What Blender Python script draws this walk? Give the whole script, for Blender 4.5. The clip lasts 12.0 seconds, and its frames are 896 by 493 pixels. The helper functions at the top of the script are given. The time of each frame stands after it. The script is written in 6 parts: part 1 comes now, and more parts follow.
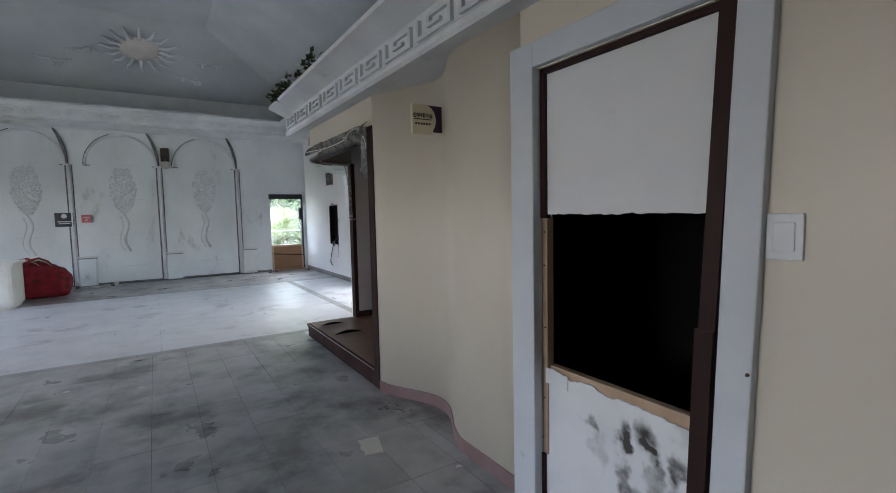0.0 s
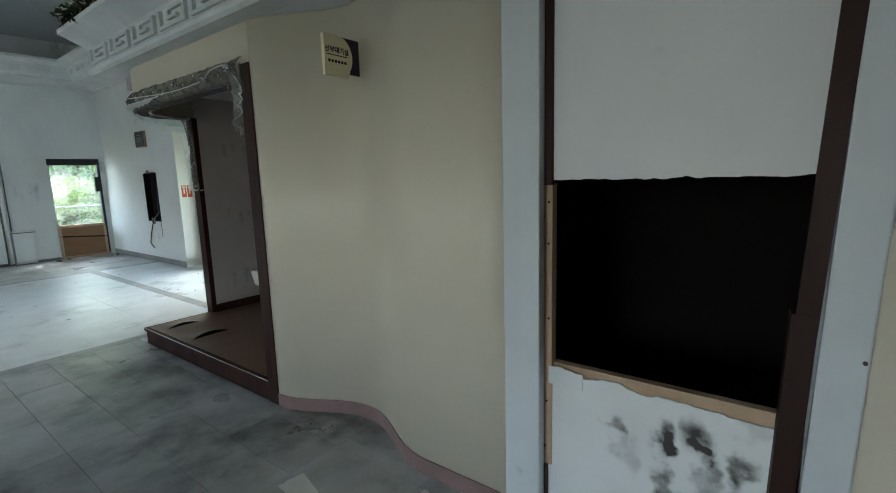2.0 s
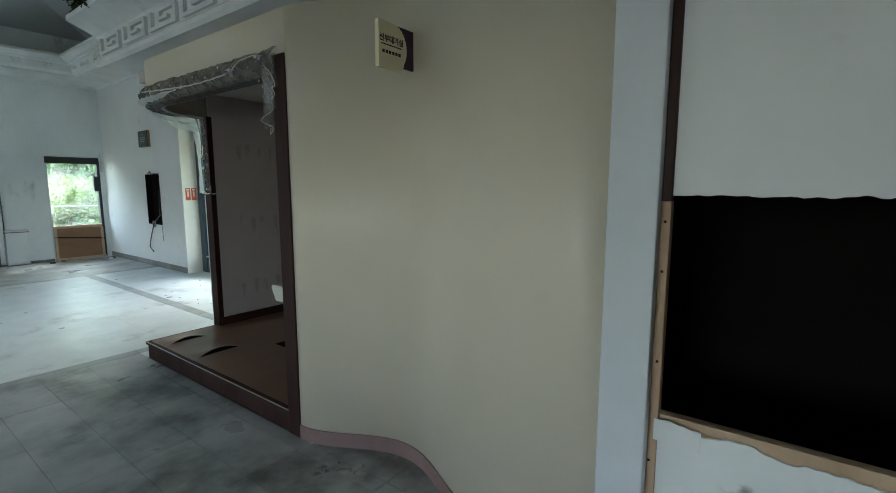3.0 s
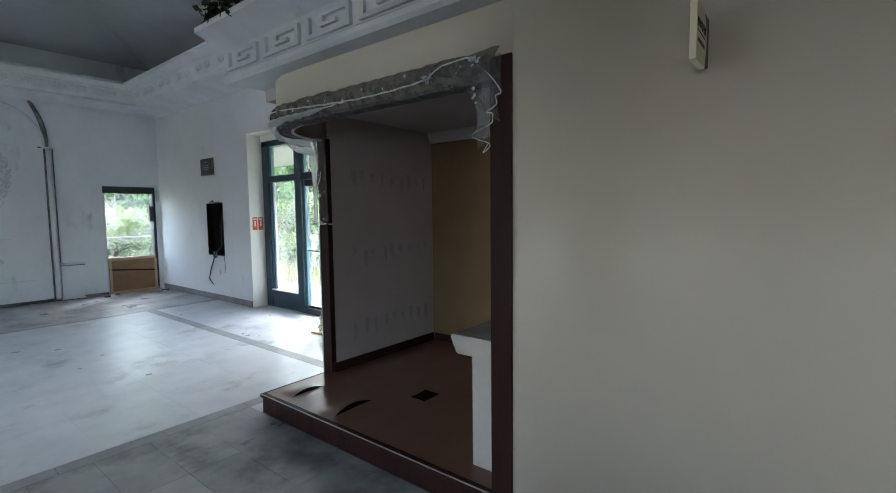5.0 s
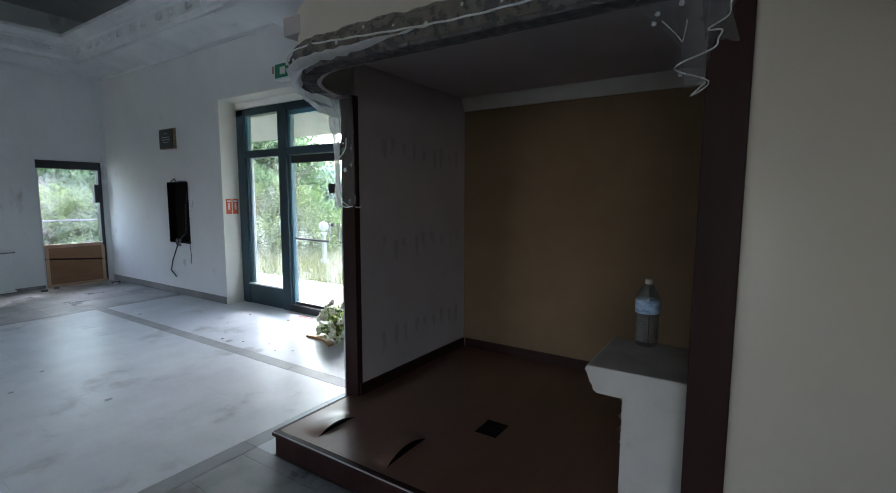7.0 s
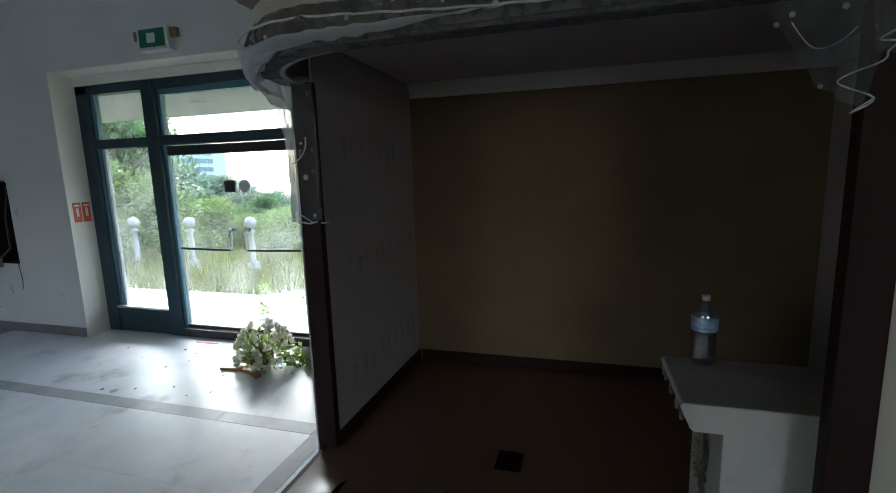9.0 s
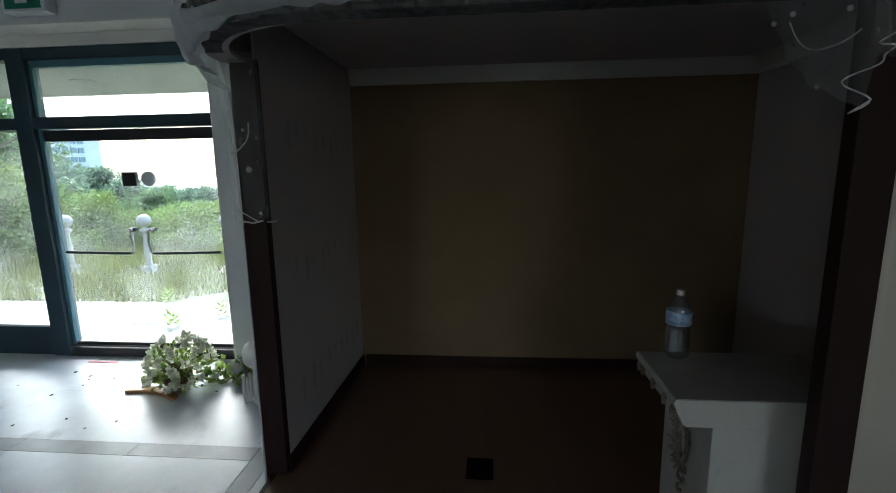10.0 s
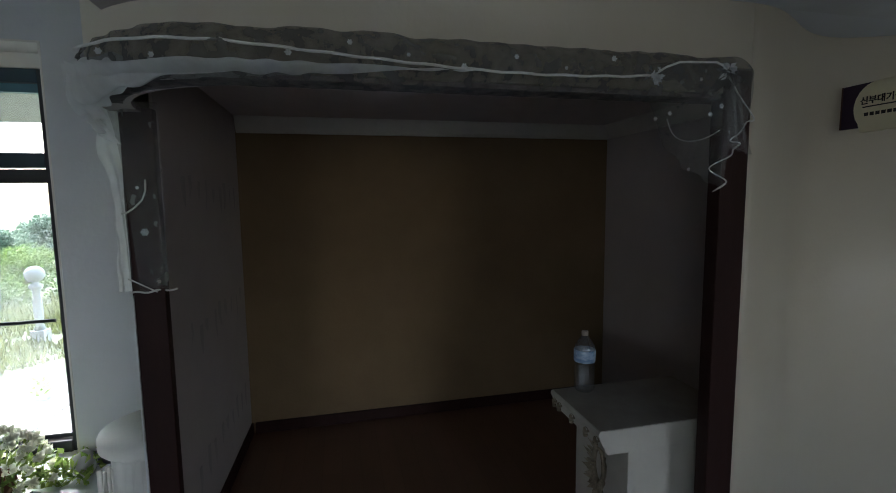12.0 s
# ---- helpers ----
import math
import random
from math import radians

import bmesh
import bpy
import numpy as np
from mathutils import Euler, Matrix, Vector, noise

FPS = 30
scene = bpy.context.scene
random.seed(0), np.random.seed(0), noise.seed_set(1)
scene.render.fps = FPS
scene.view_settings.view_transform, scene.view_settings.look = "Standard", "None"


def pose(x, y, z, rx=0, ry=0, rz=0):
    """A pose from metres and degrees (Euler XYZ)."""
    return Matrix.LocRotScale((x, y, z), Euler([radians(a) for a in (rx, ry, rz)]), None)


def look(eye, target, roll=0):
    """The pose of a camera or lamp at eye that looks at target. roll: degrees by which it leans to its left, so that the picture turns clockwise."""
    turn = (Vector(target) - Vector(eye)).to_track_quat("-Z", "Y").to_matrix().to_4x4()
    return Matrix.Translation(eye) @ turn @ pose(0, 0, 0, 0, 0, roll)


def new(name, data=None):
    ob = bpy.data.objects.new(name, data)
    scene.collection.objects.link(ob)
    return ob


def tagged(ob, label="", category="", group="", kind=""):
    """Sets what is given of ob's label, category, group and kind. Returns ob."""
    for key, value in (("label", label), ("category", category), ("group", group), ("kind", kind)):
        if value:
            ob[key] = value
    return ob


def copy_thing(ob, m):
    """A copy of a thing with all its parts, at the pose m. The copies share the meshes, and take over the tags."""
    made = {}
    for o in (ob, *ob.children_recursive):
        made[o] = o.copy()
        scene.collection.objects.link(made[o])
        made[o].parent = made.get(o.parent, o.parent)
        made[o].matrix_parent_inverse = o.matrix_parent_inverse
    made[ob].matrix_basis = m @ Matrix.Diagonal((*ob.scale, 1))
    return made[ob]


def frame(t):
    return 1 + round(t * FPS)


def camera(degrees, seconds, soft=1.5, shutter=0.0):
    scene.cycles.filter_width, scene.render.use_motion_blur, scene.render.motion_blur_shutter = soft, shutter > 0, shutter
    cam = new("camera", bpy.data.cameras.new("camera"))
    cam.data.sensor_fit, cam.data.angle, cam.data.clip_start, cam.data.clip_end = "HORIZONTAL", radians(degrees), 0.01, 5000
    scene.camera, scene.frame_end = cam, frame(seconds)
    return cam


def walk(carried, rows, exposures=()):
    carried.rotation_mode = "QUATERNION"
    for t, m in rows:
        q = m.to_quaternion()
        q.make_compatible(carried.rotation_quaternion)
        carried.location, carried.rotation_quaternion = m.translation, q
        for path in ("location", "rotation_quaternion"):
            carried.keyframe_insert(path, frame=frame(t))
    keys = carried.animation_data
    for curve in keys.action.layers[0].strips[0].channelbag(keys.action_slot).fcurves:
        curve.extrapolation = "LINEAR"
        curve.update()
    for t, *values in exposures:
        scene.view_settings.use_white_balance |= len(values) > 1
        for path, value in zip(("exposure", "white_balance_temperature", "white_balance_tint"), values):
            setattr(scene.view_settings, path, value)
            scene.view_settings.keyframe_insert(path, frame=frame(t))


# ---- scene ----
cam = camera(88.2, 12.0, soft=0.95)
PATH = [
    (0, (0.528, -0.171, 1.483), (1.595, 1.514, 1.335), -1.2),
    (0.5, (0.574, 0.052, 1.474), (1.769, 1.646, 1.3), -1.2),
    (1, (0.562, 0.261, 1.477), (1.863, 1.766, 1.271), -0.4),
    (1.5, (0.481, 0.495, 1.495), (1.973, 1.8, 1.229), -1.2),
    (2, (0.447, 0.675, 1.493), (2.02, 1.872, 1.188), -1.7),
    (2.5, (0.511, 0.901, 1.488), (2.099, 2.082, 1.198), -1.3),
    (3, (0.51, 1.115, 1.494), (2.101, 2.299, 1.232), -0.0),
    (3.5, (0.403, 1.43, 1.525), (2.011, 2.6, 1.315), -0.5),
    (5.5, (0.251, 2.558, 1.498), (1.814, 3.798, 1.349), -0.6),
    (6, (0.315, 2.809, 1.476), (1.902, 4.013, 1.296), -0.5),
    (6.5, (0.413, 3.097, 1.47), (2.043, 4.239, 1.271), -0.0),
    (8.5, (0.58, 3.948, 1.615), (2.407, 4.709, 1.331), -1.4),
    (9, (0.561, 4.173, 1.659), (2.456, 4.726, 1.34), -1.7),
    (9.5, (0.574, 4.332, 1.662), (2.513, 4.692, 1.329), -1.1),
    (10, (0.668, 4.474, 1.659), (2.63, 4.648, 1.311), -0.9),
    (10.5, (0.722, 4.589, 1.672), (2.689, 4.579, 1.308), -0.4),
    (11, (0.711, 4.677, 1.683), (2.671, 4.506, 1.329), -0.1),
    (11.5, (0.694, 4.753, 1.72), (2.643, 4.437, 1.399), -0.1),
    (12, (0.662, 4.791, 1.765), (2.6, 4.34, 1.559), -0.7),
]
walk(cam, [(t, look(eye, target, roll)) for t, eye, target, roll in PATH],
     exposures=((0, 4.7, 6200, 20), (1.3, 4.65, 6250, 17), (2.2, 4.55, 6100, 3), (3.6, 4.55, 6050, 2), (5.5, 4.25, 5850, 17), (8.5, 3.45, 5800, 12), (10.5, 3.15, 5800, 8), (12, 3.55, 5900, 13)))

# ---- world, sun, large lights ----
world = bpy.data.worlds.new("overcast_world")
scene.world = world
world.use_nodes = True
wn = world.node_tree.nodes
wl = world.node_tree.links
sky = wn.new("ShaderNodeTexSky")
sky.sky_type = "NISHITA"
sky.sun_disc = False
sky.sun_elevation = radians(46)
sky.sun_rotation = radians(54)
sky.dust_density = 4.0
sky.air_density = 1.4
hsv = wn.new("ShaderNodeHueSaturation")
hsv.inputs["Saturation"].default_value = 0.72
wl.new(sky.outputs[0], hsv.inputs["Color"])
wl.new(hsv.outputs[0], wn["Background"].inputs[0])
wn["Background"].inputs[1].default_value = 0.15

sun_data = bpy.data.lights.new("sun", "SUN")
sun_data.energy = 1.05
sun_data.angle = radians(26)
sun_data.color = (1.0, 0.99, 0.975)
sun = new("sun", sun_data)
sun.matrix_world = look((30, 22, 38.5), (0, 0, 0))


def window_light(x, y, z, target, w, h, power):
    d = bpy.data.lights.new("window_daylight", "AREA")
    d.shape, d.size, d.size_y, d.energy, d.color = "RECTANGLE", w, h, power, (1.0, 0.95, 0.88)
    ob = new("window_daylight", d)
    ob.matrix_world = look((x, y, z), target)
    return ob


# daylight in the tall windows of the west wall 
for wy, power in ((1.6, 1.65), (8.6, 1.45)):
    window_light(-5.06, wy, 1.8, (0, wy, 1.6), 1.86, 1.5, power)


# ---- materials ----
def tree_of(name):
    m = bpy.data.materials.new(name)
    m.use_nodes = True
    t = m.node_tree
    return m, t.nodes, t.links, t.nodes["Principled BSDF"]


def surface(name, base, other, scale=3.0, rough=0.7, bump=0.15, fine=40.0, metal=0.0, stain=None, stain_scale=1.2,
            stain_cut=0.6, spread=0.0, spec=0.5, stretch=(1, 1, 1), bump_size=0.01, vary=0.12, stain_soft=0.16):
    """A painted, stone, wood or cloth surface: two scales of colour variation, optional stains, fine relief."""
    m, n, l, b = tree_of(name)
    geo = n.new("ShaderNodeNewGeometry")
    mp = n.new("ShaderNodeMapping")
    mp.inputs["Scale"].default_value = stretch
    l.new(geo.outputs["Position"], mp.inputs["Vector"])
    big = n.new("ShaderNodeTexNoise")
    big.inputs["Scale"].default_value = scale
    big.inputs["Detail"].default_value = 6
    big.inputs["Roughness"].default_value = 0.62
    l.new(mp.outputs[0], big.inputs["Vector"])
    ramp = n.new("ShaderNodeValToRGB")
    ramp.color_ramp.elements[0].position, ramp.color_ramp.elements[1].position = 0.32, 0.7
    ramp.color_ramp.elements[0].color, ramp.color_ramp.elements[1].color = (*base, 1), (*other, 1)
    l.new(big.outputs["Fac"], ramp.inputs[0])
    col = ramp.outputs[0]
    if stain:
        st = n.new("ShaderNodeTexNoise")
        st.inputs["Scale"].default_value = stain_scale
        st.inputs["Detail"].default_value = 9
        st.inputs["Roughness"].default_value = 0.60
        l.new(mp.outputs[0], st.inputs["Vector"])
        sr = n.new("ShaderNodeMapRange")
        sr.interpolation_type = "SMOOTHSTEP"
        sr.inputs["From Min"].default_value, sr.inputs["From Max"].default_value = stain_cut, stain_cut + stain_soft
        l.new(st.outputs["Fac"], sr.inputs["Value"])
        mx = n.new("ShaderNodeMix")
        mx.data_type = "RGBA"
        l.new(sr.outputs[0], mx.inputs["Factor"])
        l.new(col, mx.inputs["A"])
        mx.inputs["B"].default_value = (*stain, 1)
        col = mx.outputs["Result"]
    if spread:
        info = n.new("ShaderNodeObjectInfo")
        rr = n.new("ShaderNodeMapRange")
        rr.inputs["To Min"].default_value, rr.inputs["To Max"].default_value = 1 - spread, 1 + spread
        l.new(info.outputs["Random"], rr.inputs["Value"])
        hs = n.new("ShaderNodeHueSaturation")
        l.new(col, hs.inputs["Color"])
        l.new(rr.outputs[0], hs.inputs["Value"])
        col = hs.outputs[0]
    l.new(col, b.inputs["Base Color"])
    f = n.new("ShaderNodeTexNoise")
    f.inputs["Scale"].default_value = fine
    f.inputs["Detail"].default_value = 5
    l.new(mp.outputs[0], f.inputs["Vector"])
    rgh = n.new("ShaderNodeMapRange")
    rgh.inputs["To Min"].default_value, rgh.inputs["To Max"].default_value = max(min(rough, 0.29), rough - vary), min(1, rough + vary)
    l.new(big.outputs["Fac"], rgh.inputs["Value"])
    l.new(rgh.outputs[0], b.inputs["Roughness"])
    if bump:
        bp = n.new("ShaderNodeBump")
        bp.inputs["Strength"].default_value, bp.inputs["Distance"].default_value = bump, bump_size
        l.new(f.outputs["Fac"], bp.inputs["Height"])
        l.new(bp.outputs[0], b.inputs["Normal"])
    b.inputs["Metallic"].default_value = metal
    b.inputs["Specular IOR Level"].default_value = spec
    return m


def glass_material(name, tint=(0.93, 0.98, 0.97), dust=0.04, gloss=0.03):
    """Thin window glass: clear, a faint gloss, a film of dust."""
    m, n, l, b = tree_of(name)
    n.remove(b)
    out = n["Material Output"]
    tr = n.new("ShaderNodeBsdfTransparent")
    tr.inputs[0].default_value = (*tint, 1)
    gl = n.new("ShaderNodeBsdfGlossy")
    gl.inputs["Roughness"].default_value = 0.02
    lw = n.new("ShaderNodeLayerWeight")
    lw.inputs[0].default_value = 0.5
    pw = n.new("ShaderNodeMath")
    pw.operation = "POWER"
    pw.inputs[1].default_value = 4.0
    l.new(lw.outputs["Facing"], pw.inputs[0])
    fr = n.new("ShaderNodeMapRange")
    fr.inputs["To Min"].default_value, fr.inputs["To Max"].default_value = gloss, 0.75
    l.new(pw.outputs[0], fr.inputs["Value"])
    mix = n.new("ShaderNodeMixShader")
    l.new(fr.outputs[0], mix.inputs[0])
    l.new(tr.outputs[0], mix.inputs[1])
    l.new(gl.outputs[0], mix.inputs[2])
    df = n.new("ShaderNodeBsdfTranslucent")
    df.inputs[0].default_value = (0.80, 0.82, 0.80, 1)
    geo = n.new("ShaderNodeNewGeometry")
    ns = n.new("ShaderNodeTexNoise")
    ns.inputs["Scale"].default_value, ns.inputs["Detail"].default_value = 2.5, 7
    l.new(geo.outputs["Position"], ns.inputs["Vector"])
    mr = n.new("ShaderNodeMapRange")
    mr.inputs["From Min"].default_value, mr.inputs["To Max"].default_value = 0.35, dust * 2
    l.new(ns.outputs["Fac"], mr.inputs["Value"])
    mix2 = n.new("ShaderNodeMixShader")
    l.new(mr.outputs[0], mix2.inputs[0])
    l.new(mix.outputs[0], mix2.inputs[1])
    l.new(df.outputs[0], mix2.inputs[2])
    l.new(mix2.outputs[0], out.inputs[0])
    return m


def sheer_material(name, colour, cover, patch=0.05):
    """Tulle: partly see-through thin cloth."""
    m, n, l, b = tree_of(name)
    n.remove(b)
    out = n["Material Output"]
    tr = n.new("ShaderNodeBsdfTransparent")
    df = n.new("ShaderNodeBsdfDiffuse")
    df.inputs[0].default_value = (*colour, 1)
    tl = n.new("ShaderNodeBsdfTranslucent")
    tl.inputs[0].default_value = (*colour, 1)
    a = n.new("ShaderNodeMixShader")
    a.inputs[0].default_value = 0.55
    l.new(df.outputs[0], a.inputs[1])
    l.new(tl.outputs[0], a.inputs[2])
    geo = n.new("ShaderNodeNewGeometry")
    ns = n.new("ShaderNodeTexNoise")
    ns.inputs["Scale"].default_value, ns.inputs["Detail"].default_value = 22, 4
    l.new(geo.outputs["Position"], ns.inputs["Vector"])
    mr = n.new("ShaderNodeMapRange")
    mr.inputs["From Min"].default_value, mr.inputs["From Max"].default_value = 0.3, 0.7
    mr.inputs["To Min"].default_value, mr.inputs["To Max"].default_value = cover - patch, cover + patch
    l.new(ns.outputs["Fac"], mr.inputs["Value"])
    mix = n.new("ShaderNodeMixShader")
    l.new(mr.outputs[0], mix.inputs[0])
    l.new(tr.outputs[0], mix.inputs[1])
    l.new(a.outputs[0], mix.inputs[2])
    l.new(mix.outputs[0], out.inputs[0])
    return m


def foliage(name, dark, light, scale=1.5):
    m, n, l, b = tree_of(name)
    geo = n.new("ShaderNodeNewGeometry")
    rnd = n.new("ShaderNodeValToRGB")
    rnd.color_ramp.elements[0].color, rnd.color_ramp.elements[1].color = (*dark, 1), (*light, 1)
    l.new(geo.outputs["Random Per Island"], rnd.inputs[0])
    ns = n.new("ShaderNodeTexNoise")
    ns.inputs["Scale"].default_value = scale
    l.new(geo.outputs["Position"], ns.inputs["Vector"])
    hs = n.new("ShaderNodeHueSaturation")
    mr = n.new("ShaderNodeMapRange")
    mr.inputs["From Min"].default_value, mr.inputs["From Max"].default_value = 0.3, 0.7
    mr.inputs["To Min"].default_value, mr.inputs["To Max"].default_value = 0.8, 1.2
    l.new(ns.outputs["Fac"], mr.inputs["Value"])
    l.new(mr.outputs[0], hs.inputs["Value"])
    l.new(rnd.outputs[0], hs.inputs["Color"])
    l.new(hs.outputs[0], b.inputs["Base Color"])
    b.inputs["Roughness"].default_value = 0.6
    tl = n.new("ShaderNodeBsdfTranslucent")
    l.new(hs.outputs[0], tl.inputs[0])
    mix = n.new("ShaderNodeMixShader")
    mix.inputs[0].default_value = 0.4
    l.new(b.outputs[0], mix.inputs[1])
    l.new(tl.outputs[0], mix.inputs[2])
    l.new(mix.outputs[0], n["Material Output"].inputs[0])
    return m


MAT_WALL_BLUE = surface("dirty_white_plaster", (0.73, 0.765, 0.78), (0.60, 0.64, 0.655), 1.3, 0.8, 0.3, 30, stain=(0.30, 0.315, 0.315), stain_scale=1.6, stain_cut=0.60, stretch=(1, 1, 0.55))
MAT_WALL_EAST = surface("scuffed_white_plaster", (0.72, 0.73, 0.74), (0.64, 0.65, 0.66), 0.9, 0.8, 0.2, 30, stain=(0.40, 0.39, 0.38), stain_scale=1.6, stain_cut=0.63)
MAT_BEIGE = surface("cream_wall_paint", (0.65, 0.595, 0.49), (0.61, 0.555, 0.455), 0.7, 0.42, 0.08, 60, stain=(0.52, 0.455, 0.38), stain_scale=0.6, stain_cut=0.66)
MAT_REVEAL = surface("ivory_reveal_paint", (0.78, 0.76, 0.70), (0.72, 0.70, 0.64), 1.2, 0.6, 0.1, 50)
MAT_CEILING = surface("grey_ceiling_paint", (0.46, 0.49, 0.51), (0.36, 0.385, 0.40), 0.6, 0.85, 0.1, 20, stain=(0.30, 0.31, 0.32), stain_scale=0.7, stain_cut=0.6)
MAT_SOFFIT = surface("pale_soffit_paint", (0.70, 0.73, 0.76), (0.63, 0.66, 0.69), 0.9, 0.7, 0.05, 40)
MAT_CORNICE = surface("white_moulded_plaster", (0.70, 0.72, 0.74), (0.58, 0.60, 0.62), 2.5, 0.75, 0.2, 35, stain=(0.36, 0.37, 0.38), stain_scale=2.4, stain_cut=0.62)
MAT_DARK_GREY = surface("dark_grey_moulding", (0.065, 0.07, 0.075), (0.24, 0.25, 0.26), 5, 0.85, 0.3, 30)
MAT_RELIEF = surface("dusty_relief_plaster", (0.54, 0.575, 0.59), (0.64, 0.67, 0.69), 5, 0.85, 0.2, 40)
MAT_MARBLE = surface("dusty_grey_marble", (0.64, 0.66, 0.69), (0.52, 0.54, 0.565), 2.6, 0.27, 0.08, 25, stain=(0.31, 0.315, 0.325), stain_scale=1.7, stain_cut=0.535, stain_soft=0.20, spread=0.015, bump_size=0.004)
MAT_MARBLE_OLD = surface("worn_grey_floor_tile", (0.46, 0.465, 0.47), (0.26, 0.264, 0.262), 2.2, 0.23, 0.1, 25, stain=(0.085, 0.087, 0.08), stain_scale=1.5, stain_cut=0.44, stain_soft=0.24, spec=0.8, spread=0.10, bump_size=0.004)
MAT_BAND = surface("dark_inlay_stone", (0.34, 0.345, 0.36), (0.23, 0.235, 0.245), 3, 0.34, 0.1, 25)
MAT_GROUT = surface("dark_joint_mortar", (0.15, 0.15, 0.145), (0.10, 0.10, 0.098), 8, 0.95, 0.3, 60)
MAT_VINYL = surface("brown_vinyl_sheet", (0.20, 0.105, 0.068), (0.155, 0.082, 0.054), 1.4, 0.32, 0.03, 14, stretch=(0.4, 2.0, 1), vary=0.03)


def plank_print(m):
    """A faint printed plank pattern over a vinyl sheet."""
    n, l = m.node_tree.nodes, m.node_tree.links
    b = n["Principled BSDF"]
    src = b.inputs["Base Color"].links[0].from_socket
    geo = n.new("ShaderNodeNewGeometry")
    br = n.new("ShaderNodeTexBrick")
    br.offset = 0.37
    for key, value in (("Scale", 1.0), ("Brick Width", 0.92), ("Row Height", 0.115), ("Mortar Size", 0.0022), ("Mortar Smooth", 0.4), ("Bias", 0.0)):
        br.inputs[key].default_value = value
    br.inputs["Color1"].default_value, br.inputs["Color2"].default_value, br.inputs["Mortar"].default_value = (1.12, 1.12, 1.12, 1), (0.84, 0.84, 0.84, 1), (0.5, 0.5, 0.5, 1)
    l.new(geo.outputs["Position"], br.inputs["Vector"])
    mx = n.new("ShaderNodeMix")
    mx.data_type, mx.blend_type = "RGBA", "MULTIPLY"
    mx.inputs["Factor"].default_value = 0.35
    l.new(src, mx.inputs["A"])
    l.new(br.outputs["Color"], mx.inputs["B"])
    l.new(mx.outputs["Result"], b.inputs["Base Color"])


plank_print(MAT_VINYL)
MAT_DARKWOOD = surface("dark_brown_trim", (0.034, 0.013, 0.011), (0.022, 0.008, 0.007), 6, 0.55, 0.15, 50, stretch=(1, 1, 0.25), spec=0.2)
MAT_PINKBASE = surface("dull_mauve_skirting", (0.26, 0.17, 0.165), (0.20, 0.13, 0.125), 4, 0.6, 0.1, 50)
MAT_ALC_BACK = surface("olive_brown_wallpaper", (0.235, 0.160, 0.083), (0.185, 0.125, 0.065), 1.2, 0.9, 0.15, 60)
MAT_ALC_SIDE = surface("grey_wallpaper", (0.50, 0.45, 0.44), (0.43, 0.385, 0.38), 1.5, 0.85, 0.15, 60)
# tone of the dried glue, also of the painted highlight on the platform edge
MAT_GLUE_GLINT = surface("dried_glue_and_glint", (0.35, 0.32, 0.315), (0.41, 0.375, 0.37), 9, 0.8, 0.3, 40)
# near-black colour standing in for the darkness inside openings
MAT_VOID = surface("near_black_darkness", (0.012, 0.011, 0.010), (0.008, 0.0075, 0.007), 2, 0.95, 0.2, 30, spec=0.05)
MAT_BOARD = surface("white_door_skin", (0.72, 0.73, 0.745), (0.66, 0.67, 0.685), 1.3, 0.55, 0.05, 60, stain=(0.58, 0.59, 0.60), stain_scale=3.5, stain_cut=0.68)
MAT_SCUFF = surface("grey_scuffs", (0.38, 0.37, 0.37), (0.52, 0.52, 0.52), 10, 0.85, 0.1, 50)
MAT_CASING = surface("blue_grey_casing_paint", (0.62, 0.65, 0.69), (0.55, 0.58, 0.62), 2, 0.55, 0.1, 40, stain=(0.36, 0.37, 0.38), stain_scale=3, stain_cut=0.66)
MAT_PINE = surface("raw_pine", (0.50, 0.36, 0.25), (0.40, 0.27, 0.175), 6, 0.75, 0.25, 40, stretch=(1, 1, 0.15), stain=(0.16, 0.08, 0.05), stain_scale=5, stain_cut=0.66)
# one teal paint in two base colours: lit stops, backlit bars darkened
MAT_TEAL_LIT = surface("lit_teal_steel", (0.11, 0.235, 0.29), (0.08, 0.18, 0.225), 3, 0.4, 0.08, 50, stain=(0.12, 0.17, 0.19), stain_scale=4, stain_cut=0.68)
MAT_TEAL_SHADED = surface("shaded_teal_steel", (0.030, 0.060, 0.080), (0.022, 0.046, 0.062), 3, 0.4, 0.08, 50, stain=(0.06, 0.09, 0.10), stain_scale=4, stain_cut=0.68)
MAT_BLACKSTEEL = surface("black_painted_steel", (0.03, 0.034, 0.038), (0.022, 0.025, 0.028), 4, 0.45, 0.1, 50)
MAT_CHROME = surface("scratched_chrome", (0.6, 0.6, 0.6), (0.5, 0.5, 0.5), 8, 0.2, 0.03, 60, metal=1.0)
MAT_GLASS = glass_material("dusty_window_glass", (0.82, 0.86, 0.85), 0.10)
MAT_PLY = surface("brown_plywood", (0.27, 0.15, 0.075), (0.20, 0.105, 0.05), 3, 0.65, 0.2, 30, stretch=(0.4, 1, 2))
MAT_WHITEPLASTIC = surface("off_white_plastic", (0.72, 0.74, 0.75), (0.66, 0.68, 0.69), 5, 0.4, 0.02, 60)
MAT_IVORY = surface("ivory_sign_board", (0.82, 0.76, 0.55), (0.76, 0.70, 0.50), 5, 0.5, 0.03, 60)
MAT_PURPLE = surface("dark_purple_sign_print", (0.030, 0.014, 0.045), (0.024, 0.011, 0.035), 5, 0.4, 0.03, 60)
MAT_SIGNBROWN = surface("reddish_brown_sign_edge", (0.11, 0.05, 0.03), (0.08, 0.035, 0.022), 5, 0.45, 0.03, 60)
